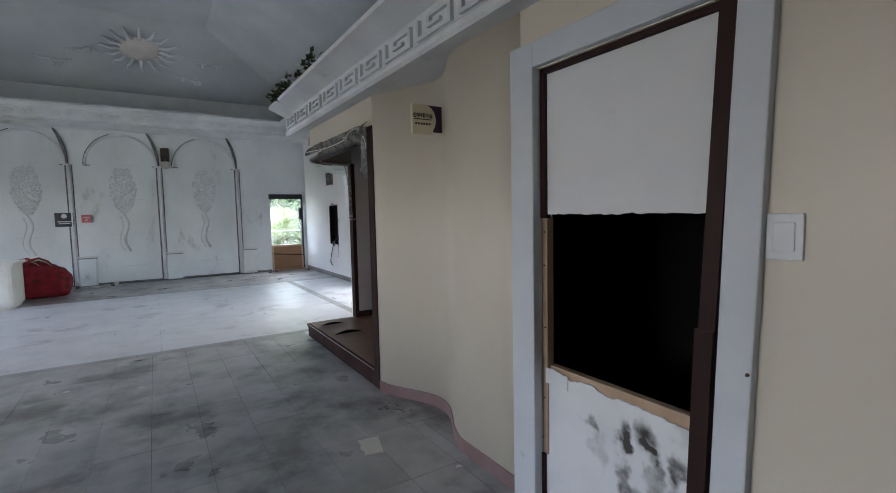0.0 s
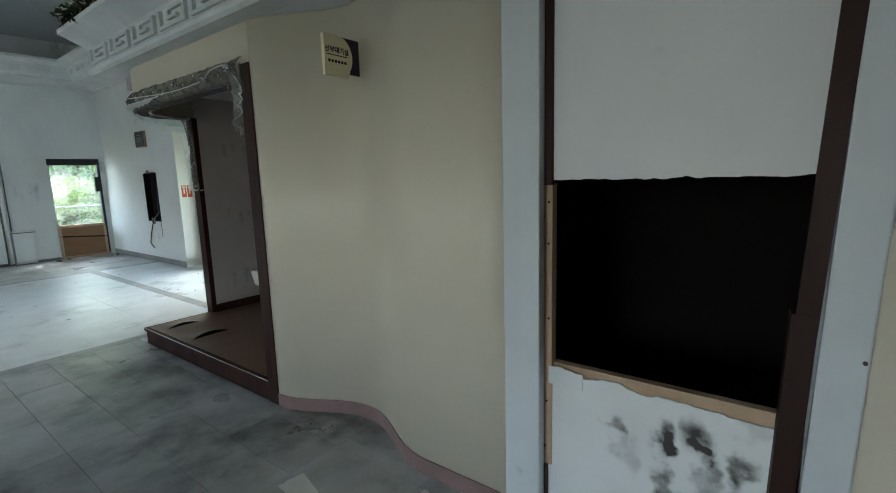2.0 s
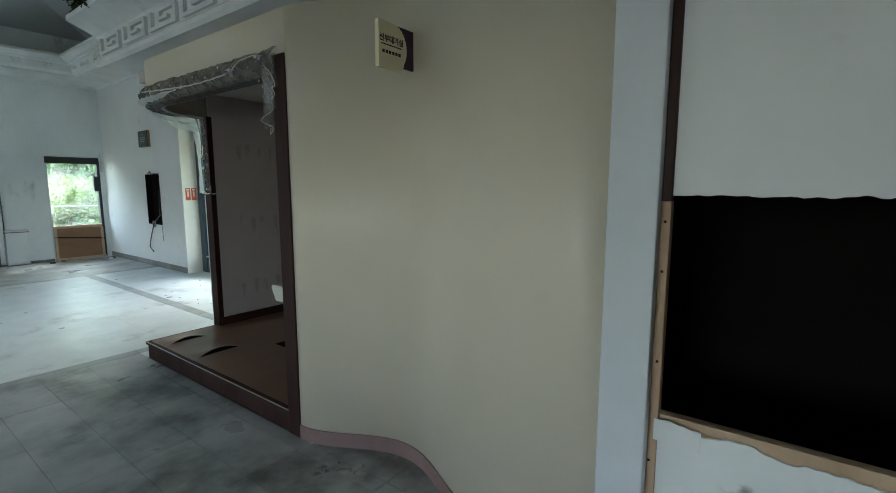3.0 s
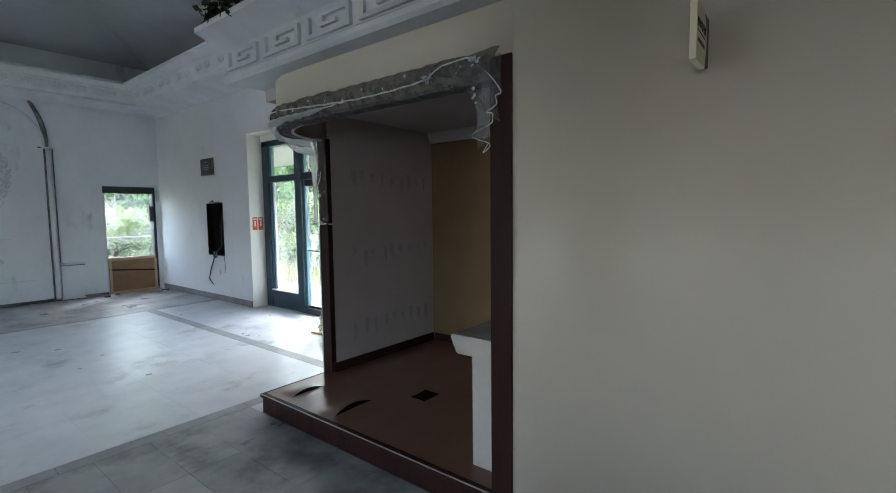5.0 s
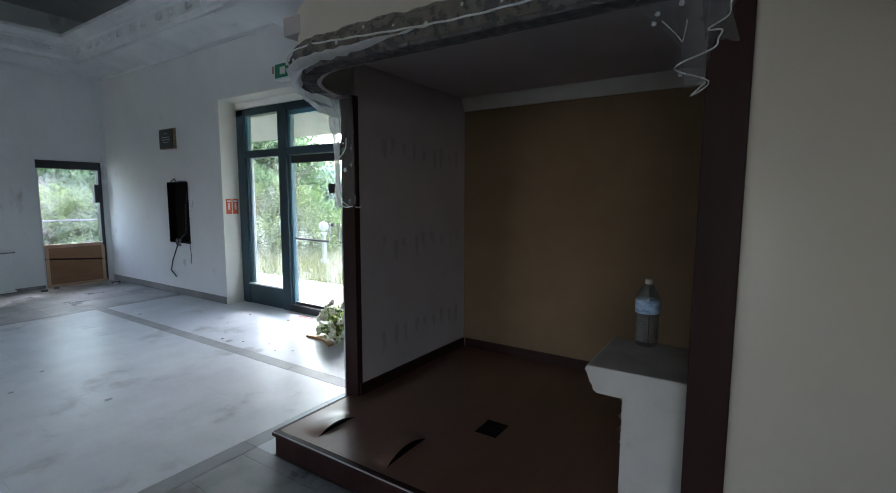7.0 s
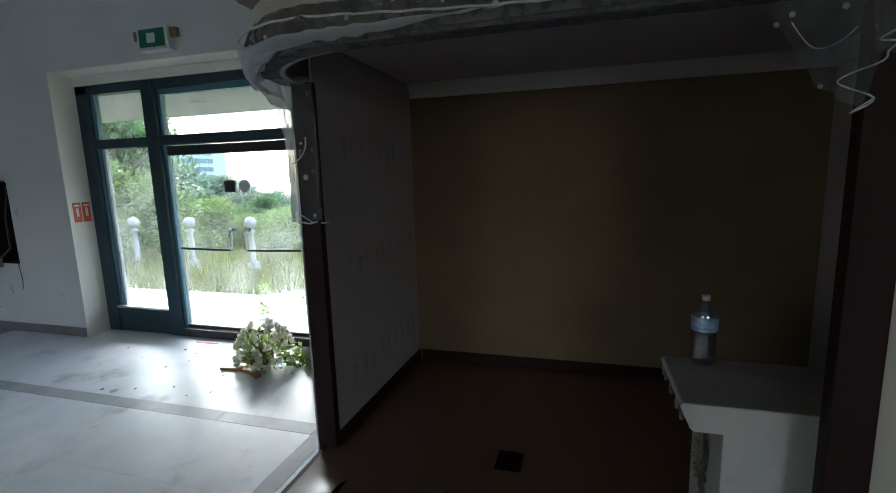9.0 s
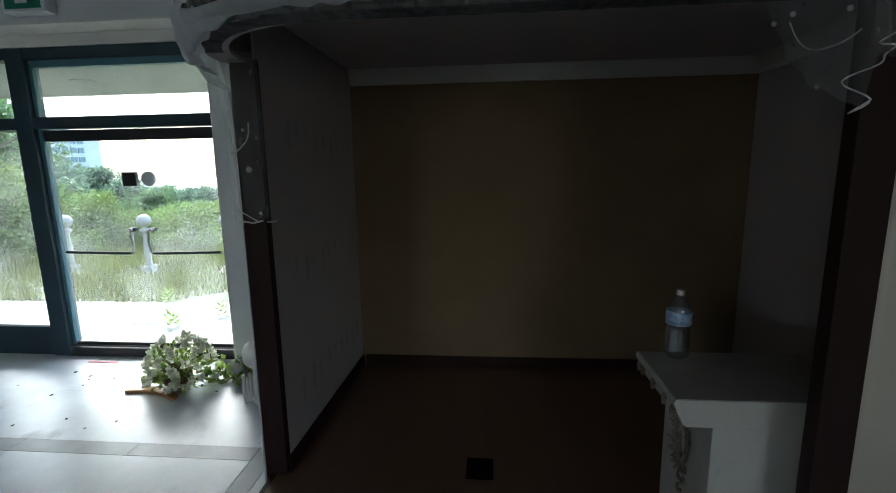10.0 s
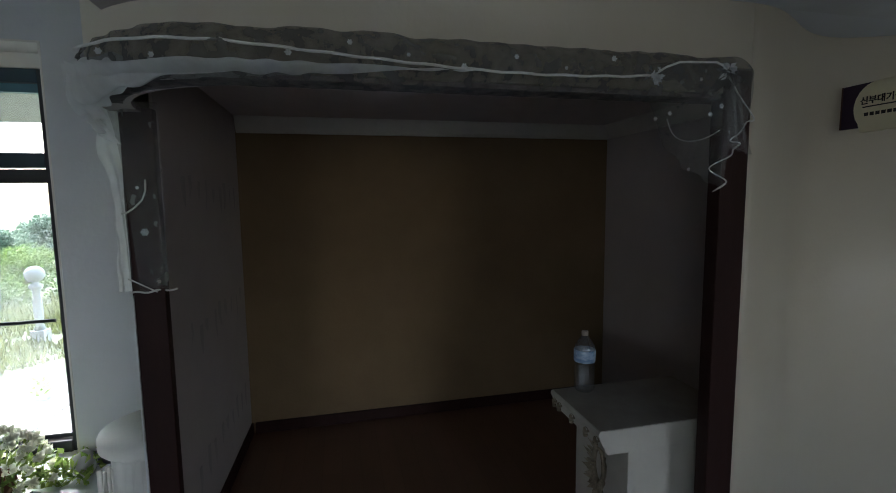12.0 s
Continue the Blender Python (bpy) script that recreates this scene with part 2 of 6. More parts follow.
MAT_INK = surface("black_lettering", (0.02, 0.018, 0.018), (0.026, 0.024, 0.024), 5, 0.6, 0.0, 60)
MAT_TULLE = sheer_material("white_tulle", (0.66, 0.68, 0.68), 0.29)
MAT_TULLE_THICK = sheer_material("bunched_tulle", (0.84, 0.86, 0.86), 0.90)
MAT_TULLE_DARK = sheer_material("dark_grey_netting", (0.20, 0.205, 0.205), 0.60, 0.10)
MAT_CORD = surface("white_beaded_cord", (0.72, 0.72, 0.70), (0.62, 0.62, 0.60), 20, 0.6, 0.2, 80)
MAT_DUST = surface("brown_dust", (0.31, 0.275, 0.24), (0.39, 0.35, 0.31), 7, 0.95, 0.2, 60)
MAT_MANTEL = surface("chalky_white_mantel", (0.60, 0.575, 0.52), (0.50, 0.48, 0.435), 3, 0.6, 0.12, 50, stain=(0.34, 0.335, 0.31), stain_scale=4, stain_cut=0.64)
MAT_PLASTER = surface("cream_white_plaster", (0.74, 0.73, 0.68), (0.64, 0.63, 0.585), 3, 0.6, 0.15, 50, stain=(0.42, 0.40, 0.36), stain_scale=4, stain_cut=0.66)
MAT_ORANGEWOOD = surface("orange_varnished_wood", (0.52, 0.26, 0.09), (0.42, 0.19, 0.06), 8, 0.45, 0.1, 60)
MAT_GILT = surface("tarnished_cream_relief", (0.46, 0.40, 0.30), (0.10, 0.08, 0.055), 26, 0.6, 0.3, 60)
MAT_PET = glass_material("clear_plastic", (0.84, 0.88, 0.91), 0.20, 0.26)
MAT_BLUELABEL = surface("blue_bottle_label", (0.10, 0.22, 0.45), (0.55, 0.66, 0.78), 26, 0.4, 0.0, 60, stretch=(1, 1, 2))
MAT_RED = surface("red_woven_cloth", (0.30, 0.014, 0.022), (0.17, 0.008, 0.014), 9, 0.85, 0.3, 60, stain=(0.05, 0.028, 0.014), stain_scale=8, stain_cut=0.54)
MAT_ORANGE = surface("orange_red_sticker", (0.62, 0.10, 0.03), (0.52, 0.08, 0.02), 8, 0.5, 0.0, 60)
MAT_GREENSIGN = surface("green_exit_panel", (0.02, 0.22, 0.14), (0.02, 0.18, 0.11), 5, 0.4, 0.0, 60)
MAT_PLAQUE = surface("dark_green_plaque", (0.03, 0.045, 0.045), (0.025, 0.035, 0.036), 5, 0.4, 0.05, 60)
MAT_GOLDWOOD = surface("worn_gold_frame", (0.30, 0.20, 0.10), (0.22, 0.14, 0.07), 8, 0.5, 0.1, 60)
MAT_NAVY = surface("navy_sign", (0.02, 0.028, 0.05), (0.02, 0.025, 0.04), 5, 0.4, 0.0, 60)
MAT_PINKSIGN = surface("pink_red_notice", (0.62, 0.16, 0.17), (0.55, 0.13, 0.14), 6, 0.6, 0.0, 60)
MAT_BRONZE = surface("dark_bronze", (0.07, 0.055, 0.045), (0.05, 0.04, 0.03), 8, 0.5, 0.1, 60, metal=0.5)
MAT_FROST = surface("frosted_lamp_glass", (0.55, 0.50, 0.46), (0.48, 0.44, 0.40), 5, 0.4, 0.0, 60)
MAT_PAPER = surface("off_white_paper", (0.70, 0.69, 0.64), (0.62, 0.61, 0.56), 6, 0.8, 0.1, 60)
MAT_PETAL = foliage("white_fabric_petals", (0.72, 0.72, 0.56), (0.86, 0.86, 0.76), 4)
MAT_LEAF = foliage("green_fabric_leaves", (0.16, 0.25, 0.05), (0.38, 0.48, 0.13), 4)
MAT_DARKLEAF = foliage("dark_dusty_leaves", (0.015, 0.025, 0.012), (0.05, 0.07, 0.03), 4)
MAT_TREE = foliage("tree_leaves", (0.10, 0.170, 0.070), (0.15, 0.230, 0.095), 0.5)
# bluish haze of distance is put into this leaf colour
MAT_TREE_FAR = foliage("hazed_far_leaves", (0.095, 0.150, 0.105), (0.125, 0.185, 0.12), 0.3)
MAT_SHRUB = foliage("bright_shrub_leaves", (0.12, 0.175, 0.045), (0.185, 0.245, 0.070), 0.8)
MAT_GRASS = foliage("weeds", (0.105, 0.125, 0.034), (0.16, 0.17, 0.058), 0.8)
MAT_BARK = surface("grey_brown_bark", (0.14, 0.11, 0.085), (0.09, 0.07, 0.055), 6, 0.9, 0.4, 30)
MAT_EARTH = surface("weedy_earth", (0.085, 0.095, 0.042), (0.060, 0.068, 0.03), 0.5, 0.85, 0.4, 8, stain=(0.105, 0.098, 0.085), stain_scale=0.4, stain_cut=0.54)
MAT_TERRACE = surface("pale_terrace_concrete", (0.15, 0.15, 0.15), (0.115, 0.115, 0.115), 1.2, 0.6, 0.2, 25, stain=(0.12, 0.13, 0.10), stain_scale=1.5, stain_cut=0.62)
MAT_OUTWHITE = surface("white_exterior_render", (0.45, 0.45, 0.445), (0.39, 0.39, 0.385), 1.2, 0.8, 0.15, 30)
MAT_OUTGREY = surface("grey_exterior_render", (0.45, 0.44, 0.43), (0.38, 0.37, 0.36), 0.8, 0.85, 0.2, 20)
MAT_TOWER = surface("pale_blue_tower_cladding", (0.50, 0.58, 0.64), (0.44, 0.52, 0.58), 0.05, 0.6, 0.0, 2)
MAT_TOWERGLASS = surface("tower_window_glass", (0.16, 0.25, 0.32), (0.12, 0.20, 0.27), 0.1, 0.2, 0.0, 2)
MAT_BASEBOARD = surface("grey_stone_skirting", (0.24, 0.24, 0.24), (0.17, 0.17, 0.17), 3, 0.6, 0.1, 40)


# ---- mesh helpers ----
def bm_box(bm, x0, x1, y0, y1, z0, z1, bevel=0.0):
    r = bmesh.ops.create_cube(bm, size=1.0, matrix=Matrix.Translation(((x0 + x1) / 2, (y0 + y1) / 2, (z0 + z1) / 2)) @ Matrix.Diagonal((x1 - x0, y1 - y0, z1 - z0, 1)))
    if bevel:
        es = list({e for v in r["verts"] for e in v.link_edges})
        bmesh.ops.bevel(bm, geom=es, offset=bevel, segments=2, affect="EDGES", profile=0.6)
    return bm


def box(x0, x1, y0, y1, z0, z1, bevel=0.0):
    return bm_box(bmesh.new(), x0, x1, y0, y1, z0, z1, bevel)


def mesh_of(name, bm, material, smooth=False):
    me = bpy.data.meshes.new(name)
    bmesh.ops.recalc_face_normals(bm, faces=bm.faces)
    bm.to_mesh(me)
    bm.free()
    me.materials.append(material)
    if smooth:
        for p in me.polygons:
            p.use_smooth = True
    return me


def part(name, bm, material, parent, label="", smooth=False):
    ob = new(name, mesh_of(name, bm, material, smooth))
    ob.parent = parent
    if label:
        tagged(ob, label)
    return ob


def solid(name, bm, material, label, category, kind="", smooth=False, group=""):
    ob = new(name, mesh_of(name, bm, material, smooth))
    return tagged(ob, label, category, group, kind)


def thing(name, label, category, group="", kind="", at=(0, 0, 0)):
    ob = new(name)
    ob.location = at
    ob.empty_display_size = 0.1
    return tagged(ob, label, category, group, kind)


def prism(points, z0, z1, bm=None):
    """An upright prism over a closed plan outline."""
    bm = bm or bmesh.new()
    low = [bm.verts.new((x, y, z0)) for x, y in points]
    top = [bm.verts.new((x, y, z1)) for x, y in points]
    k = len(points)
    for i in range(k):
        bm.faces.new((low[i], low[(i + 1) % k], top[(i + 1) % k], top[i]))
    bm.faces.new(low[::-1])
    bm.faces.new(top)
    return bm


def ribbon_wall(path, thick, z0, z1):
    """A wall of some thickness along a plan line; the thickness goes to the right of its way."""
    out = []
    for i, (x, y) in enumerate(path):
        a, b = path[max(0, i - 1)], path[min(len(path) - 1, i + 1)]
        d = Vector((b[0] - a[0], b[1] - a[1])).normalized()
        out.append((x + d.y * thick, y - d.x * thick))
    bm = bmesh.new()
    rows = [[bm.verts.new((x, y, z)) for x, y in pts] for pts, z in ((path, z0), (path, z1), (out, z1), (out, z0))]
    for a in range(4):
        for i in range(len(path) - 1):
            bm.faces.new((rows[a][i], rows[a][i + 1], rows[(a + 1) % 4][i + 1], rows[(a + 1) % 4][i]))
    for i in (0, -1):
        bm.faces.new([r[i] for r in rows])
    return bm


def sweep(profile, along, start, end, side, up=1):
    """A moulding: profile of (out, height) carried straight from start to end; out goes along side."""
    bm = bmesh.new()
    s = Vector(side)
    ends = []
    for p in (start, end):
        ends.append([bm.verts.new(Vector(p) + s * o + Vector((0, 0, h))) for o, h in profile])
    k = len(profile)
    for i in range(k):
        bm.faces.new((ends[0][i], ends[0][(i + 1) % k], ends[1][(i + 1) % k], ends[1][i]))
    bm.faces.new(ends[0])
    bm.faces.new(ends[1][::-1])
    return bm


def tube(points, radius, segs=8, bm=None, radii=None):
    bm = bm or bmesh.new()
    pts = [Vector(p) for p in points]
    rings = []
    for i, p in enumerate(pts):
        d = (pts[min(i + 1, len(pts) - 1)] - pts[max(i - 1, 0)]).normalized()
        a = d.cross(Vector((0.31, 0.17, 0.93))).normalized()
        b = d.cross(a)
        r = radii[i] if radii else radius
        rings.append([bm.verts.new(p + r * (math.cos(q) * a + math.sin(q) * b)) for q in (6.28318 * j / segs for j in range(segs))])
    for i in range(len(rings) - 1):
        for j in range(segs):
            bm.faces.new((rings[i][j], rings[i][(j + 1) % segs], rings[i + 1][(j + 1) % segs], rings[i + 1][j]))
    bm.faces.new(rings[0][::-1])
    bm.faces.new(rings[-1])
    return bm


def lathe(profile, segs=24, centre=(0, 0, 0), bm=None):
    bm = bm or bmesh.new()
    c = Vector(centre)
    rings = [[bm.verts.new(c + Vector((r * math.cos(6.28318 * j / segs), r * math.sin(6.28318 * j / segs), z))) for j in range(segs)] for r, z in profile]
    for i in range(len(rings) - 1):
        for j in range(segs):
            bm.faces.new((rings[i][j], rings[i][(j + 1) % segs], rings[i + 1][(j + 1) % segs], rings[i + 1][j]))
    bm.faces.new(rings[0][::-1])
    bm.faces.new(rings[-1])
    return bm


def sheet(width, height, cols, rows_n, place):
    """A grid of faces; place(u, v) gives the point."""
    bm = bmesh.new()
    g = [[bm.verts.new(place(i / cols, j / rows_n)) for i in range(cols + 1)] for j in range(rows_n + 1)]
    for j in range(rows_n):
        for i in range(cols):
            bm.faces.new((g[j][i], g[j][i + 1], g[j + 1][i + 1], g[j + 1][i]))
    return bm


def leaf(bm, p, d, up, length, width):
    """One small pointed leaf of two faces, folded on its rib."""
    d, up = Vector(d).normalized(), Vector(up)
    s = d.cross(up)
    if s.length < 1e-4:
        s = Vector((1, 0, 0))
    s.normalize()
    a, b = bm.verts.new(p), bm.verts.new(p + d * length)
    m = p + d * length * 0.5 - up.normalized() * width * 0.2
    l_, r_ = bm.verts.new(m + s * width * 0.5), bm.verts.new(m - s * width * 0.5)
    bm.faces.new((a, l_, b))
    bm.faces.new((a, b, r_))


def rand_dir(rng, lift=0.0):
    while True:
        v = Vector((rng.uniform(-1, 1), rng.uniform(-1, 1), rng.uniform(-1, 1) + lift))
        if 0.05 < v.length < 1.4:
            return v.normalized()


# ---- plan ----
YN = 12.80          # north wall with the arches
XE = 4.10           # east wall with the glazed entrance
XW, YS = -5.0, -3.6
ZTOP = 3.86         # top of the high cornice
XF = 2.06           # front of the alcove block
BLOCK_Z = 2.43      # soffit of the low bulkhead
WALL_H = 4.45


# ---- structure: walls ----
def wall_with_holes(bm, x0, x1, y0, y1, z0, z1, holes, along):
    """Boxes round rectangular openings (a0, a1, b0, b1) in a wall that runs along x or y."""
    holes = sorted(holes)
    a, end = (x0, x1) if along == "x" else (y0, y1)

    def add(p, q, r, s):
        if q - p > 1e-4 and s - r > 1e-4:
            bm_box(bm, *((p, q, y0, y1) if along == "x" else (x0, x1, p, q)), r, s)
    for h0, h1, b0, b1 in holes:
        add(a, h0, z0, z1)
        add(h0, h1, z0, b0)
        add(h0, h1, b1, z1)
        a = h1
    add(a, end, z0, z1)
    return bm


FW = (3.13, 4.02, 0.0, 2.057)      # far doorway in the north wall
DOOR = (6.545, 9.32, 0.0, 2.758)   # entrance opening in the east wall
NICHE = (10.178, 10.765, 0.787, 1.694)
wall_north = solid("wall_north", wall_with_holes(bmesh.new(), XW - 0.3, XE + 0.35, YN, YN + 0.25, -0.1, WALL_H, [FW], "x"), MAT_WALL_BLUE,
                   "dirty blue-white plaster wall with moulded arches", "wall", "structure")
we = wall_with_holes(bmesh.new(), XE, XE + 0.12, 5.6, YN, -0.1, WALL_H, [DOOR, NICHE], "y")
wall_with_holes(we, XE + 0.12, XE + 0.35, 5.6, YN, -0.1, WALL_H, [DOOR], "y")
wall_east = solid("wall_east", we, MAT_WALL_EAST, "scuffed white plaster wall round the glazed entrance", "wall", "structure")
bmw = wall_with_holes(bmesh.new(), XW - 0.3, XW, YS, YN, -0.1, WALL_H, [(0.6, 2.6, 1.0, 2.6), (7.6, 9.6, 1.0, 2.6)], "y")
wall_west = solid("wall_west", bmw, MAT_WALL_EAST, "plain white plaster wall with tall windows", "wall", "structure")
wall_south = solid("wall_south", box(XW - 0.3, XE + 0.35, YS - 0.25, YS, -0.1, WALL_H), MAT_BEIGE, "plain cream wall", "wall", "structure")
solid("wall_east_rear", box(XE, XE + 0.35, YS, 5.6, -0.1, WALL_H), MAT_WALL_EAST, "plain white wall behind the waiting room", "wall", "structure")

# reveal lining of the entrance
bm = box(XE - 0.004, XE + 0.34, DOOR[1] - 0.012, DOOR[1] + 0.0, 0, DOOR[3])
bm_box(bm, XE - 0.004, XE + 0.34, DOOR[0], DOOR[1] - 0.012, DOOR[3] - 0.012, DOOR[3])
bm_box(bm, XE - 0.004, XE + 0.34, DOOR[0], DOOR[0] + 0.012, 0, DOOR[3] - 0.012)
solid("entrance_reveal", bm, MAT_REVEAL, "ivory painted lining of the entrance opening", "trim", "structure")

# hall ceiling: flat field with sloped sides rising from the cornice
bm = bmesh.new()
o = [bm.verts.new(p) for p in ((XW - 0.2, YS - 0.2, 4.28), (XE + 0.2, YS - 0.2, 4.28), (XE + 0.2, YN + 0.2, 4.28), (XW - 0.2, YN + 0.2, 4.28))]
s_in = 2.5
i_ = [bm.verts.new(p) for p in ((XW + s_in, YS + s_in, 5.20), (XE - s_in, YS + s_in, 5.20), (XE - s_in, YN - s_in, 5.20), (XW + s_in, YN - s_in, 5.20))]
for k in range(4):
    bm.faces.new((o[k], o[(k + 1) % 4], i_[(k + 1) % 4], i_[k]))
bm.faces.new(i_)
ex = bmesh.ops.extrude_face_region(bm, geom=list(bm.faces))
for v in ex["geom"]:
    if isinstance(v, bmesh.types.BMVert):
        v.co.z += 0.15
ceiling = solid("ceiling", bm, MAT_CEILING, "stained grey hall ceiling with sloping sides", "ceiling", "structure")

# high cornice on the north and east walls
CORN = [(0, -0.42), (0.03, -0.42), (0.05, -0.39), (0.16, -0.375), (0.30, -0.355), (0.45, -0.335), (0.48, -0.325), (0.48, -0.295), (0.515, -0.28), (0.54, -0.25), (0.57, -0.13), (0.60, -0.115), (0.61, -0.095), (0.66, -0.085), (0.715, -0.055), (0.75, -0.04), (0.75, 0.0), (0.70, 0.02), (0, 0.02)]
cn = solid("cornice_north", sweep(CORN, 0, (XW, YN, ZTOP), (XE, YN, ZTOP), (0, -1, 0)), MAT_CORNICE, "white moulded plaster cornice with scroll relief", "cornice", "structure")
ce = solid("cornice_east", sweep(CORN, 0, (XE, YS, ZTOP), (XE, YN, ZTOP), (-1, 0, 0)), MAT_CORNICE, "white moulded plaster cornice with scroll relief", "cornice", "structure")


def scroll(bm, m):
    """A worn acanthus scroll of the frieze: a curl with three leaves."""
    pts = []
    for k in range(15):
        a = k * 0.5
        r = 0.055 - 0.003 * k
        pts.append(m @ Vector((r * math.cos(a), 0.0, r * math.sin(a))))
    tube(pts, 0.012, 5, bm)
    for a in (0.3, 1.0, 1.8):
        tube([m @ Vector((0.07 + 0.02 * q, 0, -0.02 + 0.03 * q * a)) for q in range(4)], 0.01, 5, bm, [0.016, 0.013, 0.009, 0.003])


me_bm = bmesh.new()
scroll(me_bm, Matrix.Identity(4))
scroll_mesh = mesh_of("scroll", me_bm, MAT_CORNICE, True)
for k in range(22):
    ob = new("scroll", scroll_mesh)
    ob.parent = cn
    ob.matrix_world = pose(-4.3 + k * 0.355, YN - 0.560, ZTOP - 0.19) @ Matrix.Diagonal((1 if k % 2 else -1, 1, 1, 1))
for k in range(18):
    ob = new("scroll", scroll_mesh)
    ob.parent = ce
    ob.matrix_world = pose(XE - 0.560, 6.2 + k * 0.34, ZTOP - 0.19, 0, 0, 90) @ Matrix.Diagonal((1 if k % 2 else -1, 1, 1, 1))


# ---- floor ----
floor = solid("floor", box(XW, XE, YS, YN, -0.12, -0.006), MAT_GROUT, "grey stone tile floor with darker inlaid bands, dusty", "floor", "structure")
solid("entrance_threshold", box(XE, XE + 0.40, DOOR[0], DOOR[1], -0.12, -0.004), MAT_TERRACE, "worn stone threshold of the entrance", "threshold", "structure")

# ---- alcove block ----
R_N = 14
wave = []
for k in range(33):
    y = 3.357 - 1.27 * k / 32
    wave.append((2.062 + 0.112 * (1 - math.cos(2 * math.pi * k / 32)) , y))
wave += [(2.062, 1.9), (2.062, 1.75), (2.062, 1.56)]
solid("wall_wave", ribbon_wall(wave[::-1], 0.05, 0, BLOCK_Z), MAT_BEIGE, "cream painted wall with a soft S-shaped curve", "wall", "structure", smooth=False)
for p in bpy.data.objects["wall_wave"].data.polygons:
    p.use_smooth = abs(p.normal.z) < 0.5
solid("baseboard_wave", ribbon_wall([(x - 0.008, y) for x, y in wave[::-1]], 0.014, 0.0, 0.085), MAT_PINKBASE, "dull mauve skirting along the curved wall", "baseboard", "structure")
solid("wall_near", box(2.06, 2.14, YS, 0.50, 0, BLOCK_Z), MAT_BEIGE, "cream painted wall beside the boarded door", "wall", "structure")
solid("wall_over_door", box(2.06, 2.14, 0.50, 1.56, 2.13, BLOCK_Z), MAT_BEIGE, "cream painted wall above the boarded door", "wall", "structure")

# fascia over the alcove, curved round to the left jamb
arc = [(XF, 3.357), (XF, 4.2), (XF, 5.02)] + [(2.66 - 0.60 * math.cos(a), 5.02 + 0.60 * math.sin(a)) for a in (math.pi / 2 * k / R_N for k in range(1, R_N + 1))] + [(3.4, 5.62), (4.1, 5.62)]
solid("fascia_alcove", ribbon_wall(arc, 0.07, 2.12, 2.74), MAT_BEIGE, "cream fascia over the waiting room opening, rounded at its end", "wall", "structure")
for p in bpy.data.objects["fascia_alcove"].data.polygons:
    p.use_smooth = abs(p.normal.z) < 0.5
solid("wall_alcove_outer", box(2.72, XE, 5.492, 5.60, 0, 2.12), MAT_WALL_EAST, "white plaster side wall of the waiting room", "wall", "structure")
solid("block_roof", box(1.95, XE, YS, 5.60, 2.77, 2.80), MAT_SOFFIT, "plain top of the low bulkhead", "ceiling", "structure")

# low bulkhead with its key-pattern cornice
LOWC = [(0.14, 0.0), (-0.0, 0.0), (-0.02, 0.02), (-0.02, 0.05), (0.0, 0.07), (0.0, 0.20), (-0.02, 0.22), (-0.07, 0.245), (-0.16, 0.285), (-0.20, 0.30), (-0.20, 0.335), (0.18, 0.335)]
lc = solid("cornice_low", sweep(LOWC, 0, (1.945, YS, BLOCK_Z), (1.945, 5.635, BLOCK_Z), (1, 0, 0)), MAT_CORNICE, "grimy white low cornice with a key-pattern frieze", "cornice", "structure")
solid("soffit_low", box(2.085, XE, YS, 5.60, BLOCK_Z + 0.002, BLOCK_Z + 0.03), MAT_SOFFIT, "pale flat soffit of the low bulkhead", "ceiling", "structure")


def key_unit():
    """One unit of the key pattern, in raised strips."""
    bm = bmesh.new()
    for y0, y1, z0, z1 in ((0, 0.30, 0.0, 0.022), (0, 0.025, 0.022, 0.12), (0.025, 0.20, 0.098, 0.12), (0.175, 0.20, 0.045, 0.098), (0.09, 0.175, 0.045, 0.066), (0.275, 0.30, 0.022, 0.12)):
        bm_box(bm, -0.03, 0.0, y0, y1, z0, z1)
    return mesh_of("key_ornament", bm, MAT_RELIEF)


km = key_unit()
for k in range(18):
    ob = new("key_ornament", km)
    ob.parent = lc
    ob.matrix_world = pose(1.945, 5.18 - 0.46 * k, BLOCK_Z + 0.075) @ Matrix.Diagonal((0.8, 1.28, 1.0, 1))

# alcove shell
solid("alcove_wall_back", box(3.985, XE, 2.50, 5.442, 0.0, BLOCK_Z), MAT_ALC_BACK, "olive-brown papered back wall of the waiting room", "wall", "structure")
solid("alcove_wall_side", prism([(2.69, 5.476), (3.985, 5.44), (3.985, 5.461), (2.69, 5.487)], 0.14, BLOCK_Z), MAT_ALC_SIDE, "grey papered side wall with rows of dried glue", "wall", "structure")
solid("alcove_wall_south", box(2.345, 3.985, 2.50, 2.72, 0.0, BLOCK_Z), MAT_ALC_SIDE, "grey papered side wall in shade", "wall", "structure")
solid("alcove_ceiling", box(2.13, 3.985, 3.35, 5.43, 2.31, 2.40), MAT_ALC_SIDE, "dim grey ceiling of the waiting room", "ceiling", "structure")
solid("alcove_ceiling_rear", box(2.36, 3.985, 2.72, 3.35, 2.31, 2.40), MAT_ALC_SIDE, "dim grey ceiling of the waiting room", "ceiling", "structure")
CROWN = [(0, 0), (0.03, 0.0), (0.035, 0.02), (0.075, 0.085), (0.08, 0.10), (0, 0.10)]
solid("crown_back", sweep(CROWN, 0, (3.985, 2.72, 2.21), (3.985, 5.43, 2.21), (-1, 0, 0)), MAT_MANTEL, "pale crown moulding over the papered wall", "trim", "structure")
